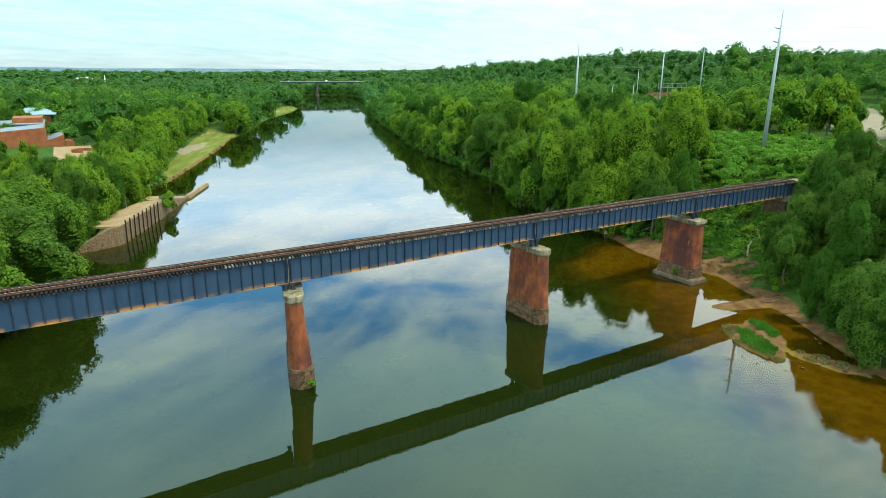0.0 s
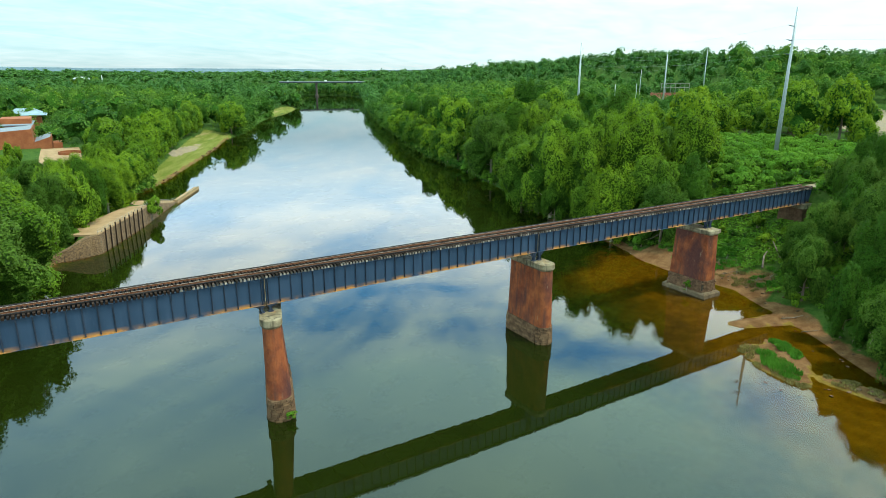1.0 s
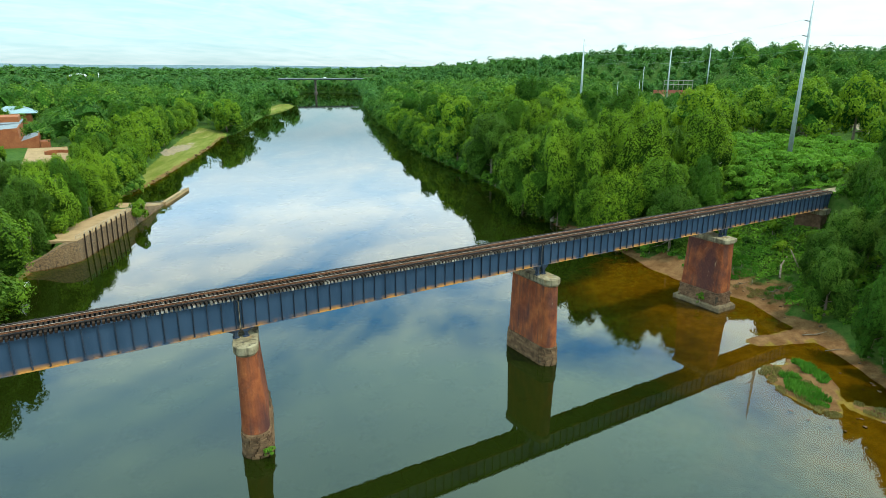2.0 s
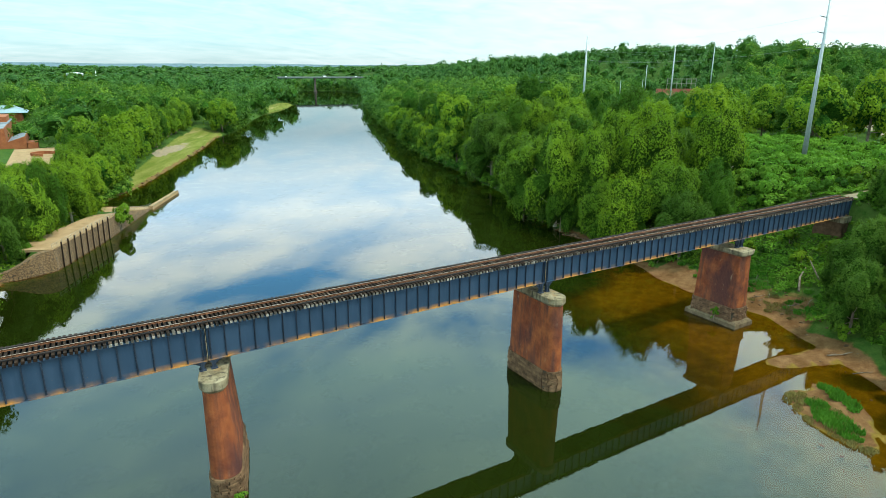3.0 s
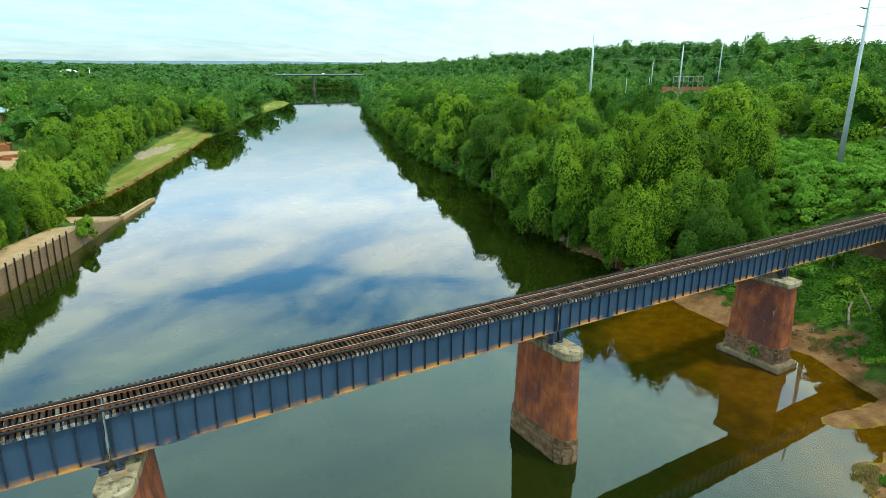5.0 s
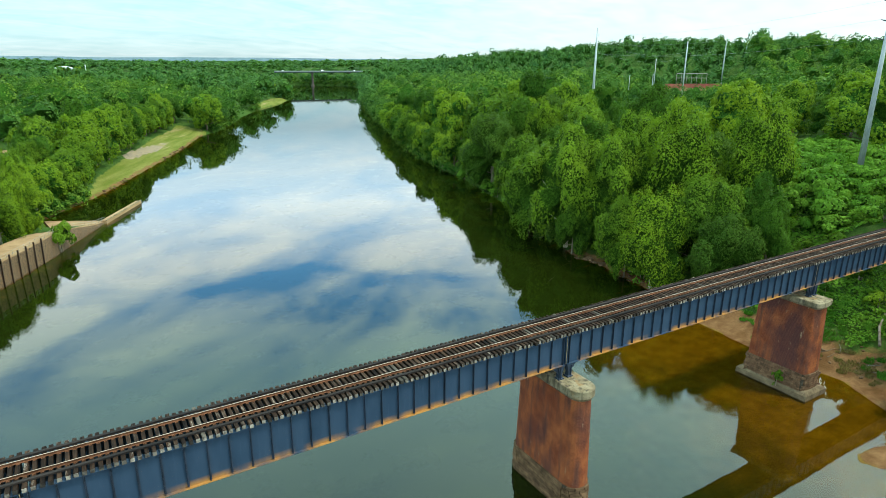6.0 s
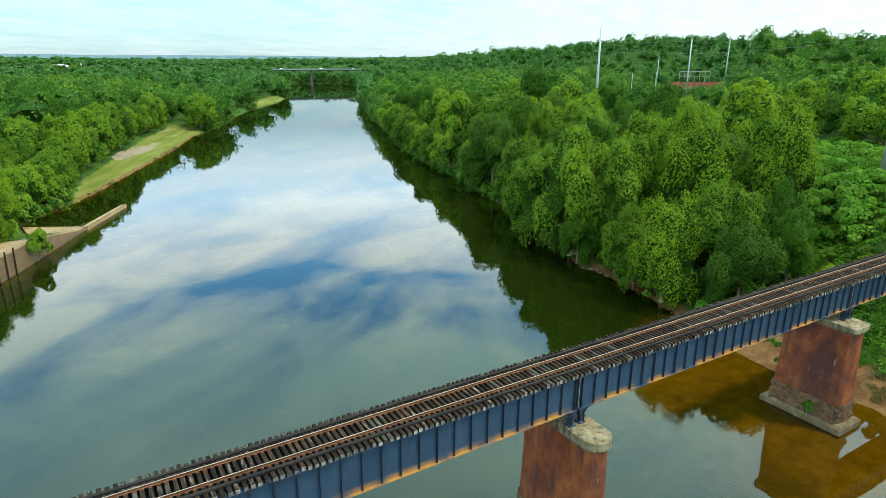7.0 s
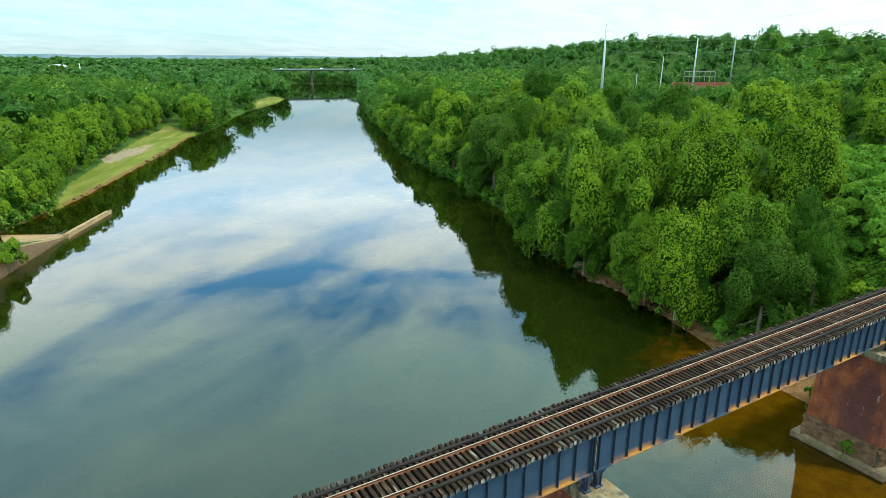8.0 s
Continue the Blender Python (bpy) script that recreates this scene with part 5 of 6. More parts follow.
# ---- west bank: retaining wall, walkway, ramp and jetty ----
def along(line, s):
    for (ax, ay), (bx, by) in zip(line, line[1:]):
        d = math.hypot(bx - ax, by - ay)
        if s <= d:
            return ax + (bx - ax) * s / d, ay + (by - ay) * s / d, math.atan2(by - ay, bx - ax)
        s -= d
    return bx, by, math.atan2(by - ay, bx - ax)


def walk_height(y):
    return float(4.45 - 4.0 * smoothstep(112, 140, y))


WALL_LINE = [(-23.5, 81.8), (-18.5, 83.0), (-14.2, 85.2), (-3.4, 107.5), (1.5, 119.5), (6.4, 131.0), (9.6, 138.6)]
wall = thing("retaining_wall", "brown rubble-stone retaining wall with rusted steel piles", "retaining wall", kind="structure")
body = Shape()
rings = []
total = sum(math.dist(p, q) for p, q in zip(WALL_LINE, WALL_LINE[1:]))
r = random.Random(9)
for i in range(61):
    px, py, a = along(WALL_LINE, total * i / 60)
    nx, ny = math.sin(a), -math.cos(a)
    top = 1.6 + 2.8 * float(smoothstep(0, 9, total * i / 60)) if total * i / 60 < 9 else walk_height(py) - 0.12
    j = r.uniform(-0.12, 0.12)
    rings.append([(px + nx * (0.34 + j), py + ny * (0.34 + j), -2.5), (px + nx * (0.24 + j), py + ny * (0.24 + j), top * 0.5), (px + nx * 0.10, py + ny * 0.10, top), (px - nx * 1.2, py - ny * 1.2, top), (px - nx * 1.2, py - ny * 1.2, -2.5)])
body.loft(rings)
part("masonry", body, WALL_STONE, wall)
pile = Shape().box(-0.10, 0.10, -0.13, -0.10, -2.0, 5.35).box(-0.10, 0.10, 0.10, 0.13, -2.0, 5.35).box(-0.015, 0.015, -0.10, 0.10, -2.0, 5.35).mesh("steel_pile", PILE_STEEL)
for i in range(9):
    px, py, a = along(WALL_LINE[2:4], 2.6 + 2.72 * i)
    nx, ny = math.sin(a), -math.cos(a)
    part("steel_pile", pile, None, wall, "rusted steel pile", at=Matrix.Translation((px + nx * 0.42, py + ny * 0.42, 0)) @ Matrix.Rotation(a, 4, "Z") @ Matrix.Rotation(0.03, 4, "X"))

walkway = Shape()
INNER_EDGE = [(-20.6, 88.4), (-17.0, 96.0), (-13.6, 103), (-8.2, 112), (-3.7, 122), (-1.6, 132), (-4.0, 146.0)]
rings = []
for i in range(41):
    t = i / 40
    ox, oy, _ = along(WALL_LINE[2:], (total - 9.9) * t)
    d = sum(math.dist(p, q) for p, q in zip(INNER_EDGE, INNER_EDGE[1:]))
    ix, iy, _ = along(INNER_EDGE, d * t)
    zo, zi = walk_height(oy), walk_height(iy + 1)
    rings.append([(ox, oy, zo - 0.3), (ox, oy, zo), (ix, iy, zi), (ix, iy, zi - 0.6)])
walkway.loft(rings)
tagged(new("walkway", walkway.mesh("walkway", PATH_CONCRETE)), "pale tan concrete riverside walk sloping into a boat ramp", "walkway", kind="structure")

jetty = thing("jetty", "long narrow tan concrete jetty reaching into the river", "jetty")
j0, j1 = Vector((9.5, 138.0, 0)), Vector((19.3, 159.4, 0))
way = (j1 - j0).normalized()
side = Vector((way.y, -way.x, 0))
deck = Shape()
deck.loft([[j0 + way * s + side * q + Vector((0, 0, z)) for q, z in ((-0.75, -2.5), (0.85, -2.5), (0.75, 0.85 - 0.006 * s), (-0.65, 0.85 - 0.006 * s))] for s in (-1.0, 8, 16, (j1 - j0).length)])
part("deck", deck, PATH_CONCRETE, jetty)
kerb = Shape()
kerb.loft([[j0 + way * s + side * q + Vector((0, 0, z)) for q, z in ((0.50, 0.80), (0.78, 0.80), (0.76, 1.0), (0.52, 1.0))] for s in (-1.0, 8, (j1 - j0).length)])
part("kerb", kerb, CONCRETE, jetty)

railing = thing("railing", "thin pale metal railing along the riverside walk", "railing")
post = Shape().tube([(0, 0, 0), (0, 0, 1.05)], 0.035, 6).mesh("post", RAILING_STEEL)
span = total - 9.9
for h in (0.5, 1.0):
    pts = []
    for i in range(41):
        px, py, a = along(WALL_LINE[2:], 0.3 + (span - 0.5) * i / 40)
        pts.append((px - 0.12 * math.sin(a), py + 0.12 * math.cos(a), walk_height(py) + h))
    part("handrail", Shape().tube(pts, 0.03, 5), RAILING_STEEL, railing)
for i in range(31):
    px, py, a = along(WALL_LINE[2:], 0.3 + (span - 0.5) * i / 30)
    part("post", post, None, railing, at=Matrix.Translation((px - 0.12 * math.sin(a), py + 0.12 * math.cos(a), walk_height(py) - 0.02)))
wall_bush = copy_thing(bush_kinds[0], Matrix.Translation((0.1, 114.8, 0.1)))
wall_bush.scale = (1.45, 1.45, 1.95)
tagged(wall_bush, "bright green bush growing on the retaining wall", group="bank shrubs")

# stepped timber terraces further up the bank
terrace = thing("timber_terrace", "brown stepped timber terraces on the grassy bank", "terrace")
t_way = Vector((0.40, 0.916, 0))
t_side = Vector((-0.916, 0.40, 0))
for i in range(5):
    s = Shape()
    o = Vector((117, 457, 0)) + t_side * (1.5 + 2.2 * i)
    s.loft([[o + t_way * d + t_side * q + Vector((0, 0, z)) for q, z in ((0, -1), (0.5, -1), (0.5, 1.3 + 1.25 * i), (0, 1.3 + 1.25 * i))] for d in (0, 26 - 2 * i)])
    part("step_wall", s, TERRACE_WOOD, terrace)

# ---- west bank: brick buildings round a plaza ----
plaza = new("plaza", Shape().box(-27, -13.5, 168, 232, 8.6, 9.12).mesh("plaza", PATH_CONCRETE))
tagged(plaza, "pale paved terrace beside the brick buildings", "pavement", kind="structure")
hall = thing("brick_building", "orange brick building with sloping parapets and grey flat roof", "building")
s = Shape()
s.add([(-46, 236.5, 8), (-22.8, 236.5, 8), (-22.8, 262, 8), (-46, 262, 8), (-46, 236.5, 15.6), (-29.4, 236.5, 16.8), (-29.2, 236.5, 11.4), (-22.8, 236.5, 13.6),
       (-46, 262, 15.6), (-29.4, 262, 16.8), (-29.2, 262, 11.4), (-22.8, 262, 13.6)],
      [(0, 1, 7, 6, 5, 4), (3, 8, 9, 10, 11, 2), (0, 4, 8, 3), (1, 2, 11, 7), (4, 5, 9, 8), (5, 6, 10, 9), (6, 7, 11, 10), (0, 3, 2, 1)])
part("wall", s, BUILDING_BRICK, hall)
part("roof", Shape().add([(-45.6, 236.9, 15.66), (-29.7, 236.9, 16.82), (-29.7, 261.6, 16.82), (-45.6, 261.6, 15.66)], [(0, 1, 2, 3)]).add([(-28.9, 236.9, 11.6), (-23.2, 236.9, 13.55), (-23.2, 261.6, 13.55), (-28.9, 261.6, 11.6)], [(0, 1, 2, 3)]), ROOF_GREY, hall, "grey flat roof")
part("low_wall", Shape().chamfer_box(-22.6, -19.2, 235.8, 244, 8, 11.2, 0.1), BUILDING_BRICK, hall)
annex = thing("brick_building", "long low red brick building with grey roof", "building")
part("wall", Shape().box(-62, -30, 264, 292, 8, 16.4), BUILDING_BRICK, annex)
part("roof", Shape().chamfer_box(-62.4, -29.6, 263.6, 292.4, 16.4, 16.9, 0.1), ROOF_GREY, annex)
part("penthouse", Shape().chamfer_box(-42, -30.3, 270, 288, 16.92, 19.2, 0.1), BUILDING_BRICK, annex)
kiosk = thing("brick_planter", "low orange brick planter wall on the terrace", "planter")
part("wall", Shape().chamfer_box(-31.2, -25.4, 138.5, 143, 5.5, 9.4, 0.1), BUILDING_BRICK, kiosk)
seat = thing("brick_bench", "low curved brick bench on the terrace", "bench")
part("wall", Shape().loft([[(-17 + rr * math.cos(a), 208 + rr * math.sin(a), z) for rr, z in ((3.4, 9.1), (4.0, 9.1), (4.0, 10.2), (3.4, 10.2))] for a in (0.3 + 0.4 * k for k in range(12))]), BUILDING_BRICK, seat)
pavilion = thing("pavilion", "building with pale blue-grey metal hip roof among trees", "building")
part("wall", Shape().box(-42, -28, 336, 352, 9, 17.0), BUILDING_BRICK, pavilion)
part("roof", Shape().add([(-45, 333, 17), (-25, 333, 17), (-25, 355, 17), (-45, 355, 17), (-39, 344, 20.4), (-31, 344, 20.4)],
                         [(0, 1, 5, 4), (2, 3, 4, 5), (1, 2, 5), (3, 0, 4), (3, 2, 1, 0)]), ROOF_METAL, pavilion, "pale metal hip roof")
arched_hall = thing("arched_hall", "low white arched-roof hall far behind the trees", "building")
hall_turn = Matrix.Translation((9, 898, 0)) @ Matrix.Rotation(radians(-26), 4, "Z")
part("wall", Shape().box(-8, 8, -6, 6, 8, 32.0, hall_turn), ROOF_GREY, arched_hall)
arch = [(-8.4 + 16.8 * k / 12, 32.2 + 2.2 * math.sin(math.pi * k / 12) ** 0.8) for k in range(13)]
part("roof", Shape().loft([[hall_turn @ Vector((px, py, pz)) for px, pz in arch + [(8.4, 31.9), (-8.4, 31.9)]] for py in (-6.4, 6.4)]), WHITE, arched_hall, "white arched roof")
mast = thing("tower", "slim pale tower far off on the skyline", "tower")
part("shaft", Shape().tube([(33, 900, 10), (33, 900, 32), (33, 900, 36.5)], [0.8, 0.6, 0.2], 8), WHITE, mast)

# ---- road bridge far up the river ----
road_bridge = thing("road_bridge", "low grey concrete road bridge on tall piers", "bridge")
b0, b1 = Vector((321.5, 1051.8, 0)), Vector((480, 1041.7, 0))
b_way = (b1 - b0).normalized()
b_side = Vector((-b_way.y, b_way.x, 0))
L = (b1 - b0).length


def beam(z0, z1, q0, q1, s0=0.0, s1=None):
    s1 = L if s1 is None else s1
    return Shape().loft([[b0 + b_way * s + b_side * q + Vector((0, 0, z)) for q, z in ((q0, z0), (q1, z0), (q1, z1), (q0, z1))] for s in (s0, s1)])


part("deck", beam(25.2, 26.0, -6.5, 6.5), SPAN_CONCRETE, road_bridge)
for q in (-4.5, -1.5, 1.5, 4.5):
    part("girder", beam(23.6, 25.19, q - 0.4, q + 0.4), STEEL_DARK, road_bridge)
for q in (-6.4, 6.1):
    part("parapet", beam(26.01, 26.8, q, q + 0.3), SPAN_CONCRETE, road_bridge)
for s in (66.0, 134.0):
    base = b0 + b_way * s
    p = Shape()
    p.loft([[base + b_way * (hx * w) + b_side * (hy * d) + Vector((0, 0, z)) for hx, hy in ((-1, -1), (1, -1), (1, 1), (-1, 1))] for z, w, d in ((-3, 1.8, 5.5), (3, 1.6, 5.2), (3.1, 0.85, 4.0), (21.6, 0.7, 3.8), (22.2, 1.1, 5.8), (23.55, 1.1, 6.0))])
    part("pier", p, SPAN_PIER, road_bridge)


def vehicle(name, label, px, py, pz, turn, length, high, box_body):
    v = thing(name, label, "van" if box_body else "car", "white vehicles", at=Matrix.Translation((px, py, pz)) @ Matrix.Rotation(turn, 4, "Z"))
    h = length / 2
    prof = ([(-h, 0.45), (h, 0.45), (h, 1.1), (h * 0.72, 1.25), (h * 0.45, high), (-h, high)] if box_body
            else [(-h, 0.4), (h, 0.4), (h, 0.85), (h * 0.45, 0.98), (h * 0.15, high), (-h * 0.6, high), (-h * 0.9, 0.95)])
    part("body", Shape().loft([[(a, yy, b) for a, b in prof] for yy in (-0.9, 0.9)]), WHITE, v)
    part("windscreen", Shape().box(h * 0.2, h * 0.45, -0.8, 0.8, high * 0.72, high * 0.78), GLASS_DARK, v)
    for sx in (-0.6, 0.6):
        for sy in (-0.92, 0.72):
            part("wheel", Shape().tube([(h * sx, sy, 0.35), (h * sx, sy + 0.2, 0.35)], 0.35, 10), RUBBER, v)
    return v


for s, q, lab in ((15, 2.5, False), (84, -2.5, True), (146, 2.5, False)):
    p = b0 + b_way * s + b_side * q
    vehicle("van" if lab else "car", "white van crossing the far road bridge" if lab else "pale car crossing the far road bridge", p.x, p.y, 26.0, math.atan2(b_way.y, b_way.x), 5.6 if lab else 4.4, 2.4 if lab else 1.5, lab)

# ---- power line ----
def power_pole(px, py, z0, z1, r0, r1, label, arms):
    p = thing("power_pole", label, "power pole", "steel power poles")
    part("mast", Shape().tube([(px, py, z0), (px, py, z0 + (z1 - z0) * 0.5), (px, py, z1)], [r0, (r0 + r1) / 2, r1], 12), POLE, p, smooth=True)
    for k, (z, reach, ang) in enumerate(arms):
        dx, dy = math.cos(ang) * reach, math.sin(ang) * reach
        part("insulator_arm", Shape().tube([(px, py, z), (px + dx * 0.5, py + dy * 0.5, z + 0.10), (px + dx, py + dy, z + 0.35)], [0.10, 0.13, 0.05], 6), GLASS_DARK, p, "dark insulator arm")
    return p


WEST = math.pi * 0.80
power_pole(142.4, 25.9, 17.6, 55.6, 0.62, 0.24, "tall grey galvanised steel power pole in the vines", [(51.0, 1.7, WEST), (47.6, 1.7, WEST), (44.2, 1.7, WEST)])
power_pole(187.2, 148.6, 16, 53.2, 0.62, 0.26, "tall grey galvanised steel power pole behind trees", [(50.4, 1.9, 0.3), (47.2, 1.9, 0.3), (44.0, 1.9, 0.3)])
power_pole(340.7, 226.4, 18, 53.6, 0.55, 0.3, "pale steel power pole beside the substation road", [(50.5, 1.6, WEST), (46, 1.6, WEST), (42, 1.6, WEST)])
power_pole(483.3, 300.0, 22, 62.0, 0.60, 0.32, "pale steel power pole near the substation", [(58, 1.8, WEST), (54, 1.8, WEST), (50, 1.8, WEST)])
power_pole(640, 385, 38, 74, 0.5, 0.3, "pale steel power pole on the hill", [(70, 1.6, WEST), (66, 1.6, WEST)])
power_pole(690, 400, 38, 76, 0.5, 0.3, "pale steel power pole on the hill", [(72, 1.6, WEST), (68, 1.6, WEST)])
power_pole(318, 250, 18, 33, 0.22, 0.15, "short wooden utility pole near the road", [])
power_pole(334, 245, 18, 34, 0.22, 0.15, "short wooden utility pole near the road", [])
power_pole(400, 300, 20, 44, 0.3, 0.2, "thin grey utility pole by the substation", [])


def cable(a, b, sag):
    a, b = Vector(a), Vector(b)
    pts = [a.lerp(b, t / 14) - Vector((0, 0, sag * 4 * (t / 14) * (1 - t / 14))) for t in range(15)]
    c = thing("power_cable", "thin grey overhead power cable", "cable", "overhead cables")
    part("wire", Shape().tube(pts, 0.014, 4), CABLE, c)


for z in (51.3, 47.9, 44.5):
    cable((141.0, 26.9, z), (185.4, 149.2, z - 0.6), 2.2)
    cable((141.0, 26.9, z), (262, -70, z + 10), 3.0)
    cable((188.9, 149.1, z - 0.6), (339.3, 227.5, z - 0.8), 3.0)
    cable((339.3, 227.5, z - 0.8), (481.8, 301.0, z + 7), 3.5)

# ---- substation and what stands by it on the hill ----
sub_z = float(land(np.array([447.0]), np.array([308.0]))[0][0])
sub = thing("substation", "grey steel substation frames behind a red fence", "substation")
u = Vector((0.93, -0.37, 0))
v = Vector((0.37, 0.93, 0))
o = Vector((428, 312, 0))
for i in range(9):
    p = o + u * (5.6 * i)
    part("fence_panel", Shape().loft([[p + u * d + v * q + Vector((0, 0, z)) for q, z in ((0, 20), (0.25, 20), (0.25, 24.7), (0, 24.7))] for d in (0, 5.45)]), RED_PAINT, sub, "red fence panel")
part("kerb_wall", Shape().loft([[o + u * d + v * q + Vector((0, 0, z)) for q, z in ((-1.2, 19), (-0.4, 19), (-0.4, 21.4), (-1.2, 21.4))] for d in (-1, 51)]), PATH_CONCRETE, sub)
for i in range(7):
    p = o + u * (16 + 4.6 * i) + v * 12
    part("frame_post", Shape().tube([p + Vector((0, 0, 20)), p + Vector((0, 0, 33.0))], 0.20, 4), RAILING_STEEL, sub)
for z in (29.0, 32.6):
    part("frame_beam", Shape().tube([o + u * 16 + v * 12 + Vector((0, 0, z)), o + u * 43.6 + v * 12 + Vector((0, 0, z))], 0.22, 4), RAILING_STEEL, sub)
lz = float(land(np.array([302.0]), np.array([222.0]))[0][0])
vehicle("van", "white van parked among the trees", 301, 222, lz, 0.9, 6.2, 2.6, True)
vehicle("car", "white car parked among the trees", 306, 221, lz, 0.9, 4.6, 1.6, False)
house = thing("hill_house", "small tan house with pale roof on the wooded hill", "house")
part("wall", Shape().box(704, 728, 452, 464, 36, 46.5), PATH_CONCRETE, house)
part("roof", Shape().add([(702, 450, 46.5), (730, 450, 46.5), (730, 466, 46.5), (702, 466, 46.5), (704, 458, 49.5), (728, 458, 49.5)], [(0, 1, 5, 4), (2, 3, 4, 5), (1, 2, 5), (3, 0, 4), (3, 2, 1, 0)]), ROOF_METAL, house)

# ---- track beyond the bridge ----
curve = thing("railway_track", "curved railway track on pale gravel beyond the bridge", "railway track")
dense = []
for (ax, ay), (bx, by) in zip(TRACK_LINE[1:], TRACK_LINE[2:]):
    for t in range(10):
        dense.append((ax + (bx - ax) * t / 10, ay + (by - ay) * t / 10))
for k in range(3):
    dense = [dense[0]] + [((a[0] + 2 * b[0] + c[0]) / 4, (a[1] + 2 * b[1] + c[1]) / 4) for a, b, c in zip(dense, dense[1:], dense[2:])] + [dense[-1]]
for off in (-0.755, 0.755):
    pts = []
    for i, (px, py) in enumerate(dense):
        qx, qy = dense[min(i + 1, len(dense) - 1)]
        ox, oy = dense[max(i - 1, 0)]
        d = math.hypot(qx - ox, qy - oy)
        pts.append((px - off * (qy - oy) / d, py + off * (qx - ox) / d, 16.98))
    part("rail", Shape().tube(pts, 0.09, 4), RUST, curve)
ties = Shape()
for i, ((ax, ay), (bx, by)) in enumerate(zip(dense, dense[1:])):
    d = math.hypot(bx - ax, by - ay)
    n = max(1, int(d / 0.6))
    for k in range(n):
        m = Matrix.Translation((ax + (bx - ax) * k / n, ay + (by - ay) * k / n, 16.55)) @ Matrix.Rotation(math.atan2(by - ay, bx - ax), 4, "Z")
        ties.box(-0.11, 0.11, -1.3, 1.3, 0.05, 0.33, m)
tagged(part("ties", ties, TIE_WOOD, curve), kind="stuff")

# ---- shoal: weeds, stones and driftwood ----
def tuft(seed, count, radius, high):
    r = random.Random(seed)
    s = Shape()
    for i in range(count):
        a, d = r.uniform(0, 6.28), radius * math.sqrt(r.random())
        x, y = d * math.cos(a), d * math.sin(a)
        h, lean, ang, w = high * r.uniform(0.5, 1.2), r.uniform(0.1, 0.5), r.uniform(0, 6.28), r.uniform(0.03, 0.07)
        cx, cy, sx, sy = math.cos(ang), math.sin(ang), -math.sin(ang), math.cos(ang)
        s.add([(x - sx * w, y - sy * w, 0), (x + sx * w, y + sy * w, 0), (x + cx * lean * h * 0.6 + sx * w * 0.7, y + cy * lean * h * 0.6 + sy * w * 0.7, h * 0.65), (x + cx * lean * h, y + cy * lean * h, h),
               (x + cx * lean * h * 0.6 - sx * w * 0.7, y + cy * lean * h * 0.6 - sy * w * 0.7, h * 0.65)], [(0, 1, 2, 4), (4, 2, 3)])
    return s


GRASS = leaf_material("weed_green", (0.040, 0.125, 0.014), (0.070, 0.165, 0.020))
DRY = leaf_material("dry_weed", (0.120, 0.095, 0.035), (0.190, 0.150, 0.060))
tuft_green = [tuft(i, 130, 0.65, 0.5).mesh("weed_tuft", GRASS) for i in (1, 2, 3)]
tuft_dry = [tuft(i, 90, 0.60, 0.32).mesh("weed_tuft", DRY) for i in (4, 5, 6)]
r = random.Random(21)


def put_tufts(cx, cy, ax, ay, turn, n, meshes, label):
    for i in range(n):
        a, d = r.uniform(0, 6.28), math.sqrt(r.random())
        u, v = ax * d * math.cos(a), ay * d * math.sin(a)
        px, py = cx + u * math.cos(turn) - v * math.sin(turn), cy + u * math.sin(turn) + v * math.cos(turn)
        pz = float(land(np.array([px]), np.array([py]))[0][0])
        ob = new("weed_tuft", r.choice(meshes))
        k = r.uniform(0.7, 1.25)
        ob.matrix_basis = Matrix.Translation((px, py, max(pz, -0.1) - 0.03)) @ Matrix.Rotation(r.uniform(0, 6.28), 4, "Z") @ Matrix.Diagonal((k, k, k, 1))
        tagged(ob, label, "weeds", "weeds on the shoal")


put_tufts(63.2, -25.0, 1.5, 4.0, -0.42, 34, tuft_green, "bright green weeds on the shingle island")
put_tufts(68.8, -22.8, 0.9, 3.8, -0.50, 24, tuft_green, "bright green weeds on the shingle bar")
put_tufts(63.4, -24.0, 2.6, 7.0, -0.42, 44, tuft_dry, "dry brown weeds on the shingle island")
put_tufts(66.0, -34.0, 1.2, 4.0, 0.2, 18, tuft_dry, "dry brown weeds on the shingle bar")
put_tufts(93, 12, 4, 9, 0, 40, tuft_green, "green weeds on the sandy bank")
put_tufts(91, -4, 3, 5, 0, 26, tuft_dry, "dry brown weeds on the sandy bank")
put_tufts(93, -8, 4, 6, 0, 24, tuft_green, "green weeds on the sandy bank")


def rock(seed):
    q = random.Random(seed)
    s = Shape()
    rr = []
    for z, w in ((-0.25, 0.85), (0.1, 1.0), (0.42, 0.85), (0.6, 0.4)):
        rr.append([(w * q.uniform(0.75, 1.15) * math.cos(a), w * q.uniform(0.75, 1.15) * 0.8 * math.sin(a), z + q.uniform(-0.06, 0.06)) for a in (2 * math.pi * k / 7 for k in range(7))])
    return s.loft(rr).mesh("rock", STONE)


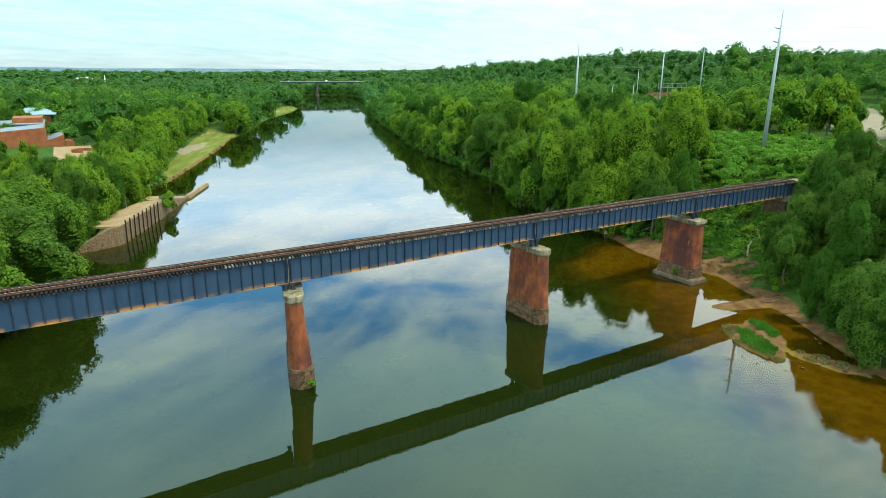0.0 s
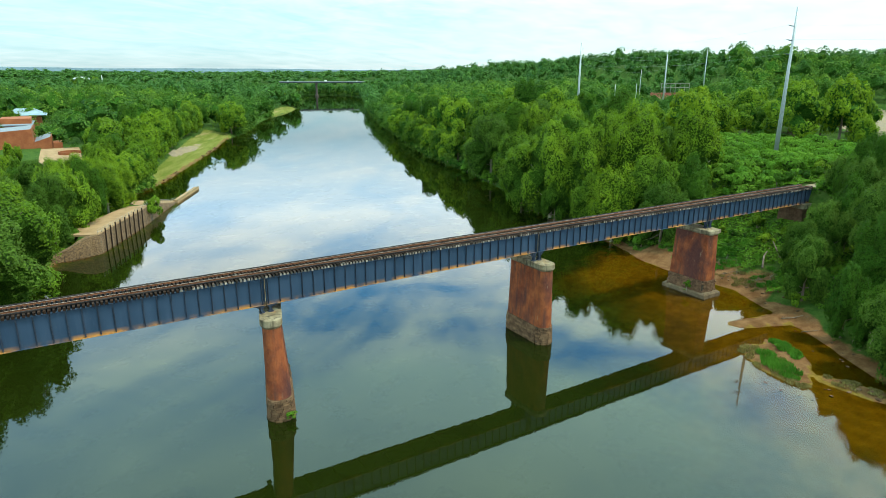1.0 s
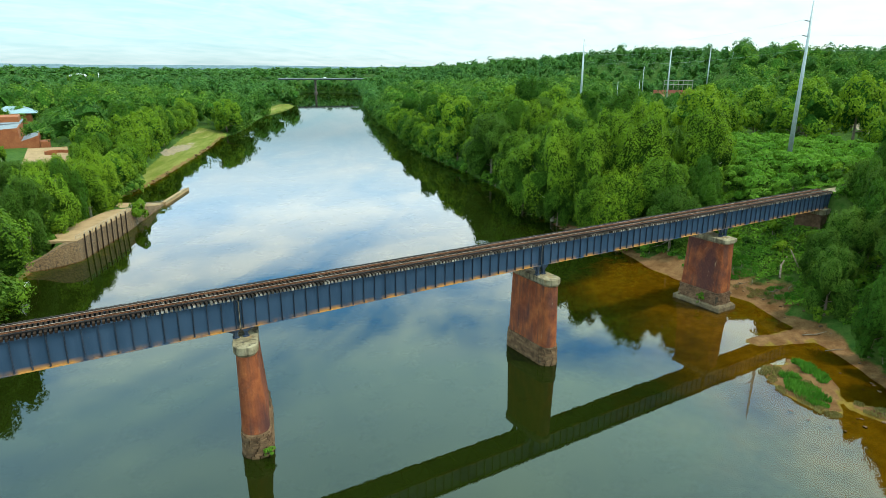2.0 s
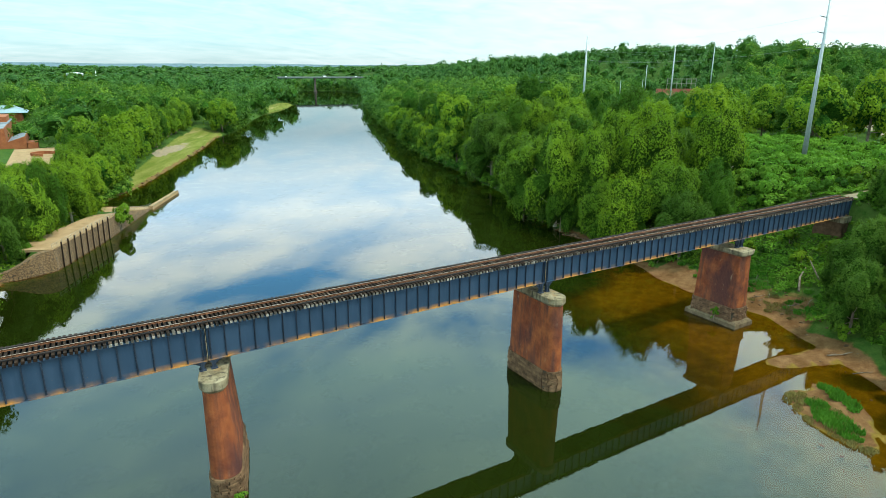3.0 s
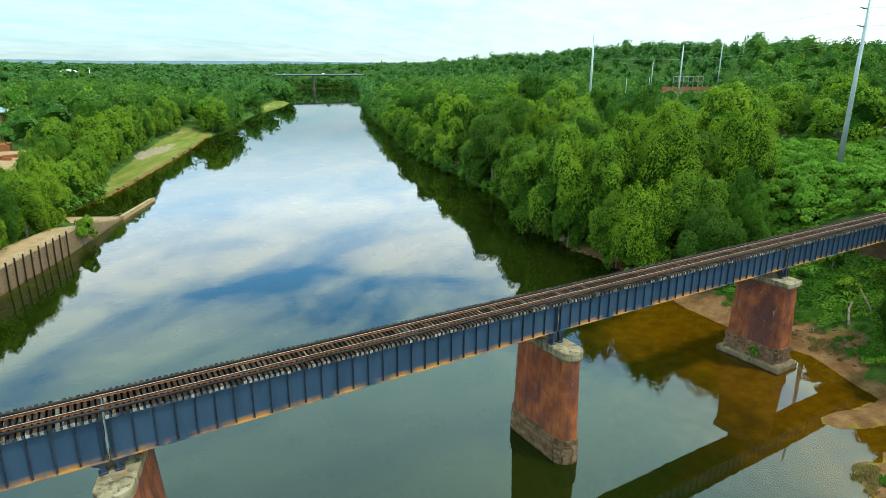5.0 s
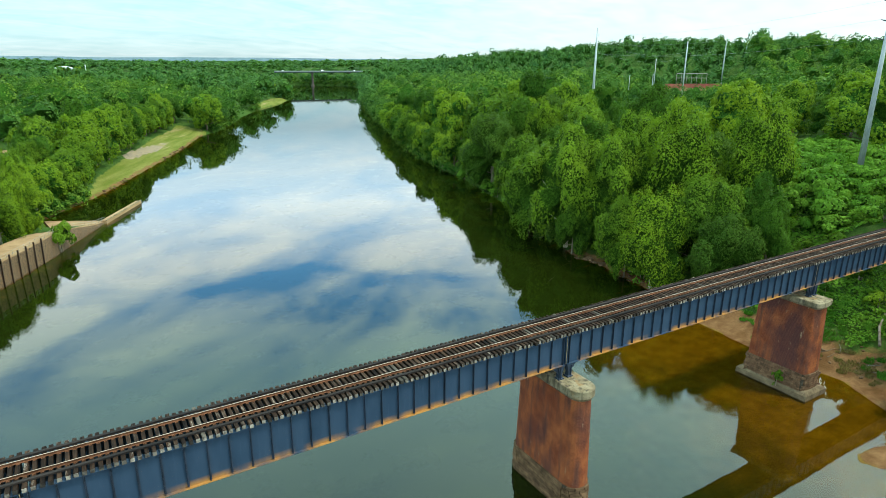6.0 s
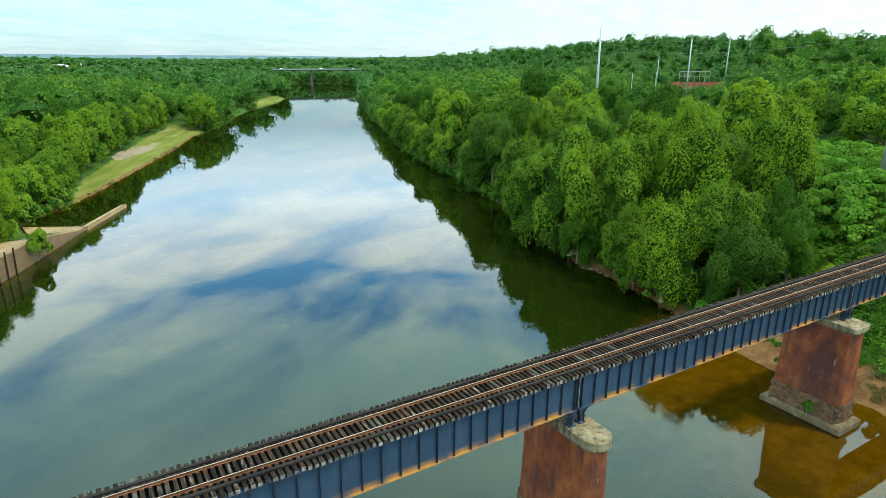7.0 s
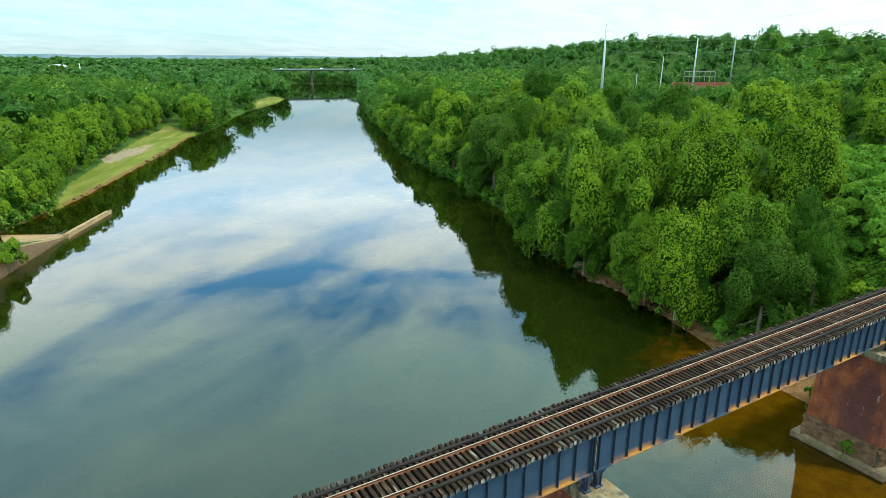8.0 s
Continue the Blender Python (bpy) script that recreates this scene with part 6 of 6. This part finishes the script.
rocks = [rock(i) for i in range(5)]
for cx, cy, sx, sy, n, lo, hi in ((60.5, -30, 3.5, 3.5, 12, 0.15, 0.4), (94.6, 53, 0.9, 5.0, 26, 0.3, 0.8), (92.0, 40, 0.8, 8.0, 16, 0.2, 0.5), (87, -12, 2.5, 5, 16, 0.12, 0.4), (91.5, 3, 3.0, 9, 40, 0.10, 0.32), (80, -17, 3.5, 2.5, 14, 0.08, 0.22), (66, -36, 2.0, 4, 12, 0.2, 0.45),
                                  (74, -27, 4, 4, 12, 0.12, 0.35), (17, 195, 8.0, 14, 20, 0.25, 0.6), (45, 265, 8.0, 20, 20, 0.3, 0.7)):
    for i in range(n):
        px, py = cx + r.uniform(-sx, sx), cy + r.uniform(-sy, sy)
        if cy > 100:
            px = float(np.interp(py, [180, 210.6, 258, 296, 325], [11.3, 23.4, 42, 56, 65])) + r.uniform(-0.9, 0.5)
        if abs(cy - 47) < 9:
            px = float(np.interp(py, [27, 36.4, 48.4, 56.6, 79], [89.4, 92, 94.2, 94, 102.5])) + r.uniform(-0.3, 1.4)
        pz = max(-0.1, float(land(np.array([px]), np.array([py]))[0][0]))
        k = r.uniform(lo, hi)
        ob = new("rock", r.choice(rocks))
        ob.matrix_basis = Matrix.Translation((px, py, pz - 0.05 * k)) @ Matrix.Rotation(r.uniform(0, 6.28), 4, "Z") @ Matrix.Diagonal((k * r.uniform(0.8, 1.5), k, k * 0.8, 1))
        tagged(ob, "brown river stone lying on the shore", "stone", "stones on the shore")


def driftwood(path, r0, label):
    d = thing("driftwood", label, "driftwood", "driftwood on the bank")
    part("log", Shape().tube(path, [r0, r0 * 0.85, r0 * 0.5][: len(path)], 7), BARK, d, smooth=True)


def on_land(px, py, up):
    return (px, py, max(0.0, float(land(np.array([px]), np.array([py]))[0][0])) + up)


driftwood([on_land(95, -2.5, 0.5), on_land(97.5, -1.0, 0.8), on_land(100.5, -0.2, 0.6)], 0.20, "grey fallen log on the bank below the bridge")
driftwood([on_land(99, -3.5, 0.2), on_land(99.5, -2.2, 1.4), on_land(99.8, -1.0, 2.6)], 0.15, "dead grey branch leaning on the bank")
driftwood([on_land(80, -15.5, 0.1), on_land(81.5, -16.6, 0.2), on_land(83, -17.4, 0.3)], 0.09, "bleached stick on the sand spit")
driftwood([on_land(78, -20, 0.05), on_land(79.2, -20.6, 0.12), on_land(80.0, -21.6, 0.2)], 0.06, "bleached branch by the brown water")

for k in range(16):
    px, py, a = 90 + 5 * r.random(), -7 + 20 * r.random(), r.uniform(0, 6.28)
    far = r.uniform(0.5, 1.3)
    driftwood([on_land(px, py, 0.06), on_land(px + far * math.cos(a), py + far * math.sin(a), 0.12), on_land(px + 2 * far * math.cos(a + 0.2), py + 2 * far * math.sin(a + 0.2), 0.10)], r.uniform(0.03, 0.08), "dry brown branch lying on the sandy bank")
put_tufts(97, 6, 5, 9, 0, 46, tuft_green, "green weeds on the sandy bank")
put_tufts(92.5, 3, 3, 8, 0, 30, tuft_dry, "dry brown weeds on the sandy bank")

# bushes rooted in the pier footings
for px, py, h, z in ((77.35, 1.0, 1.9, 0.8), (85.6, 8.6, 3.2, -0.1)):
    ob = copy_thing(bush_kinds[0], Matrix.Translation((px, py, z)))
    k = h / BUSH_H
    ob.scale = (k * 0.62, k * 0.62, k)
    tagged(ob, "small green bush growing on the pier footing", group="bank shrubs")
ob = copy_thing(bush_kinds[1], Matrix.Translation((1.0, -3.9, 0.5)))
ob.scale = (0.22, 0.22, 0.24)
tagged(ob, "tuft of green plants on the pier's stone base", group="bank shrubs")

for px, py, h in ((114.2, -2.2, 2.6), (115.6, -1.7, 2.4), (117.0, -1.9, 2.8), (118.6, -2.2, 2.6), (116.2, -3.2, 3.2)):
    tagged(plant(bush_kinds[1], BUSH_H, px, py, h, FIRST), "bright green vines growing over the railway bank", group="bank shrubs")
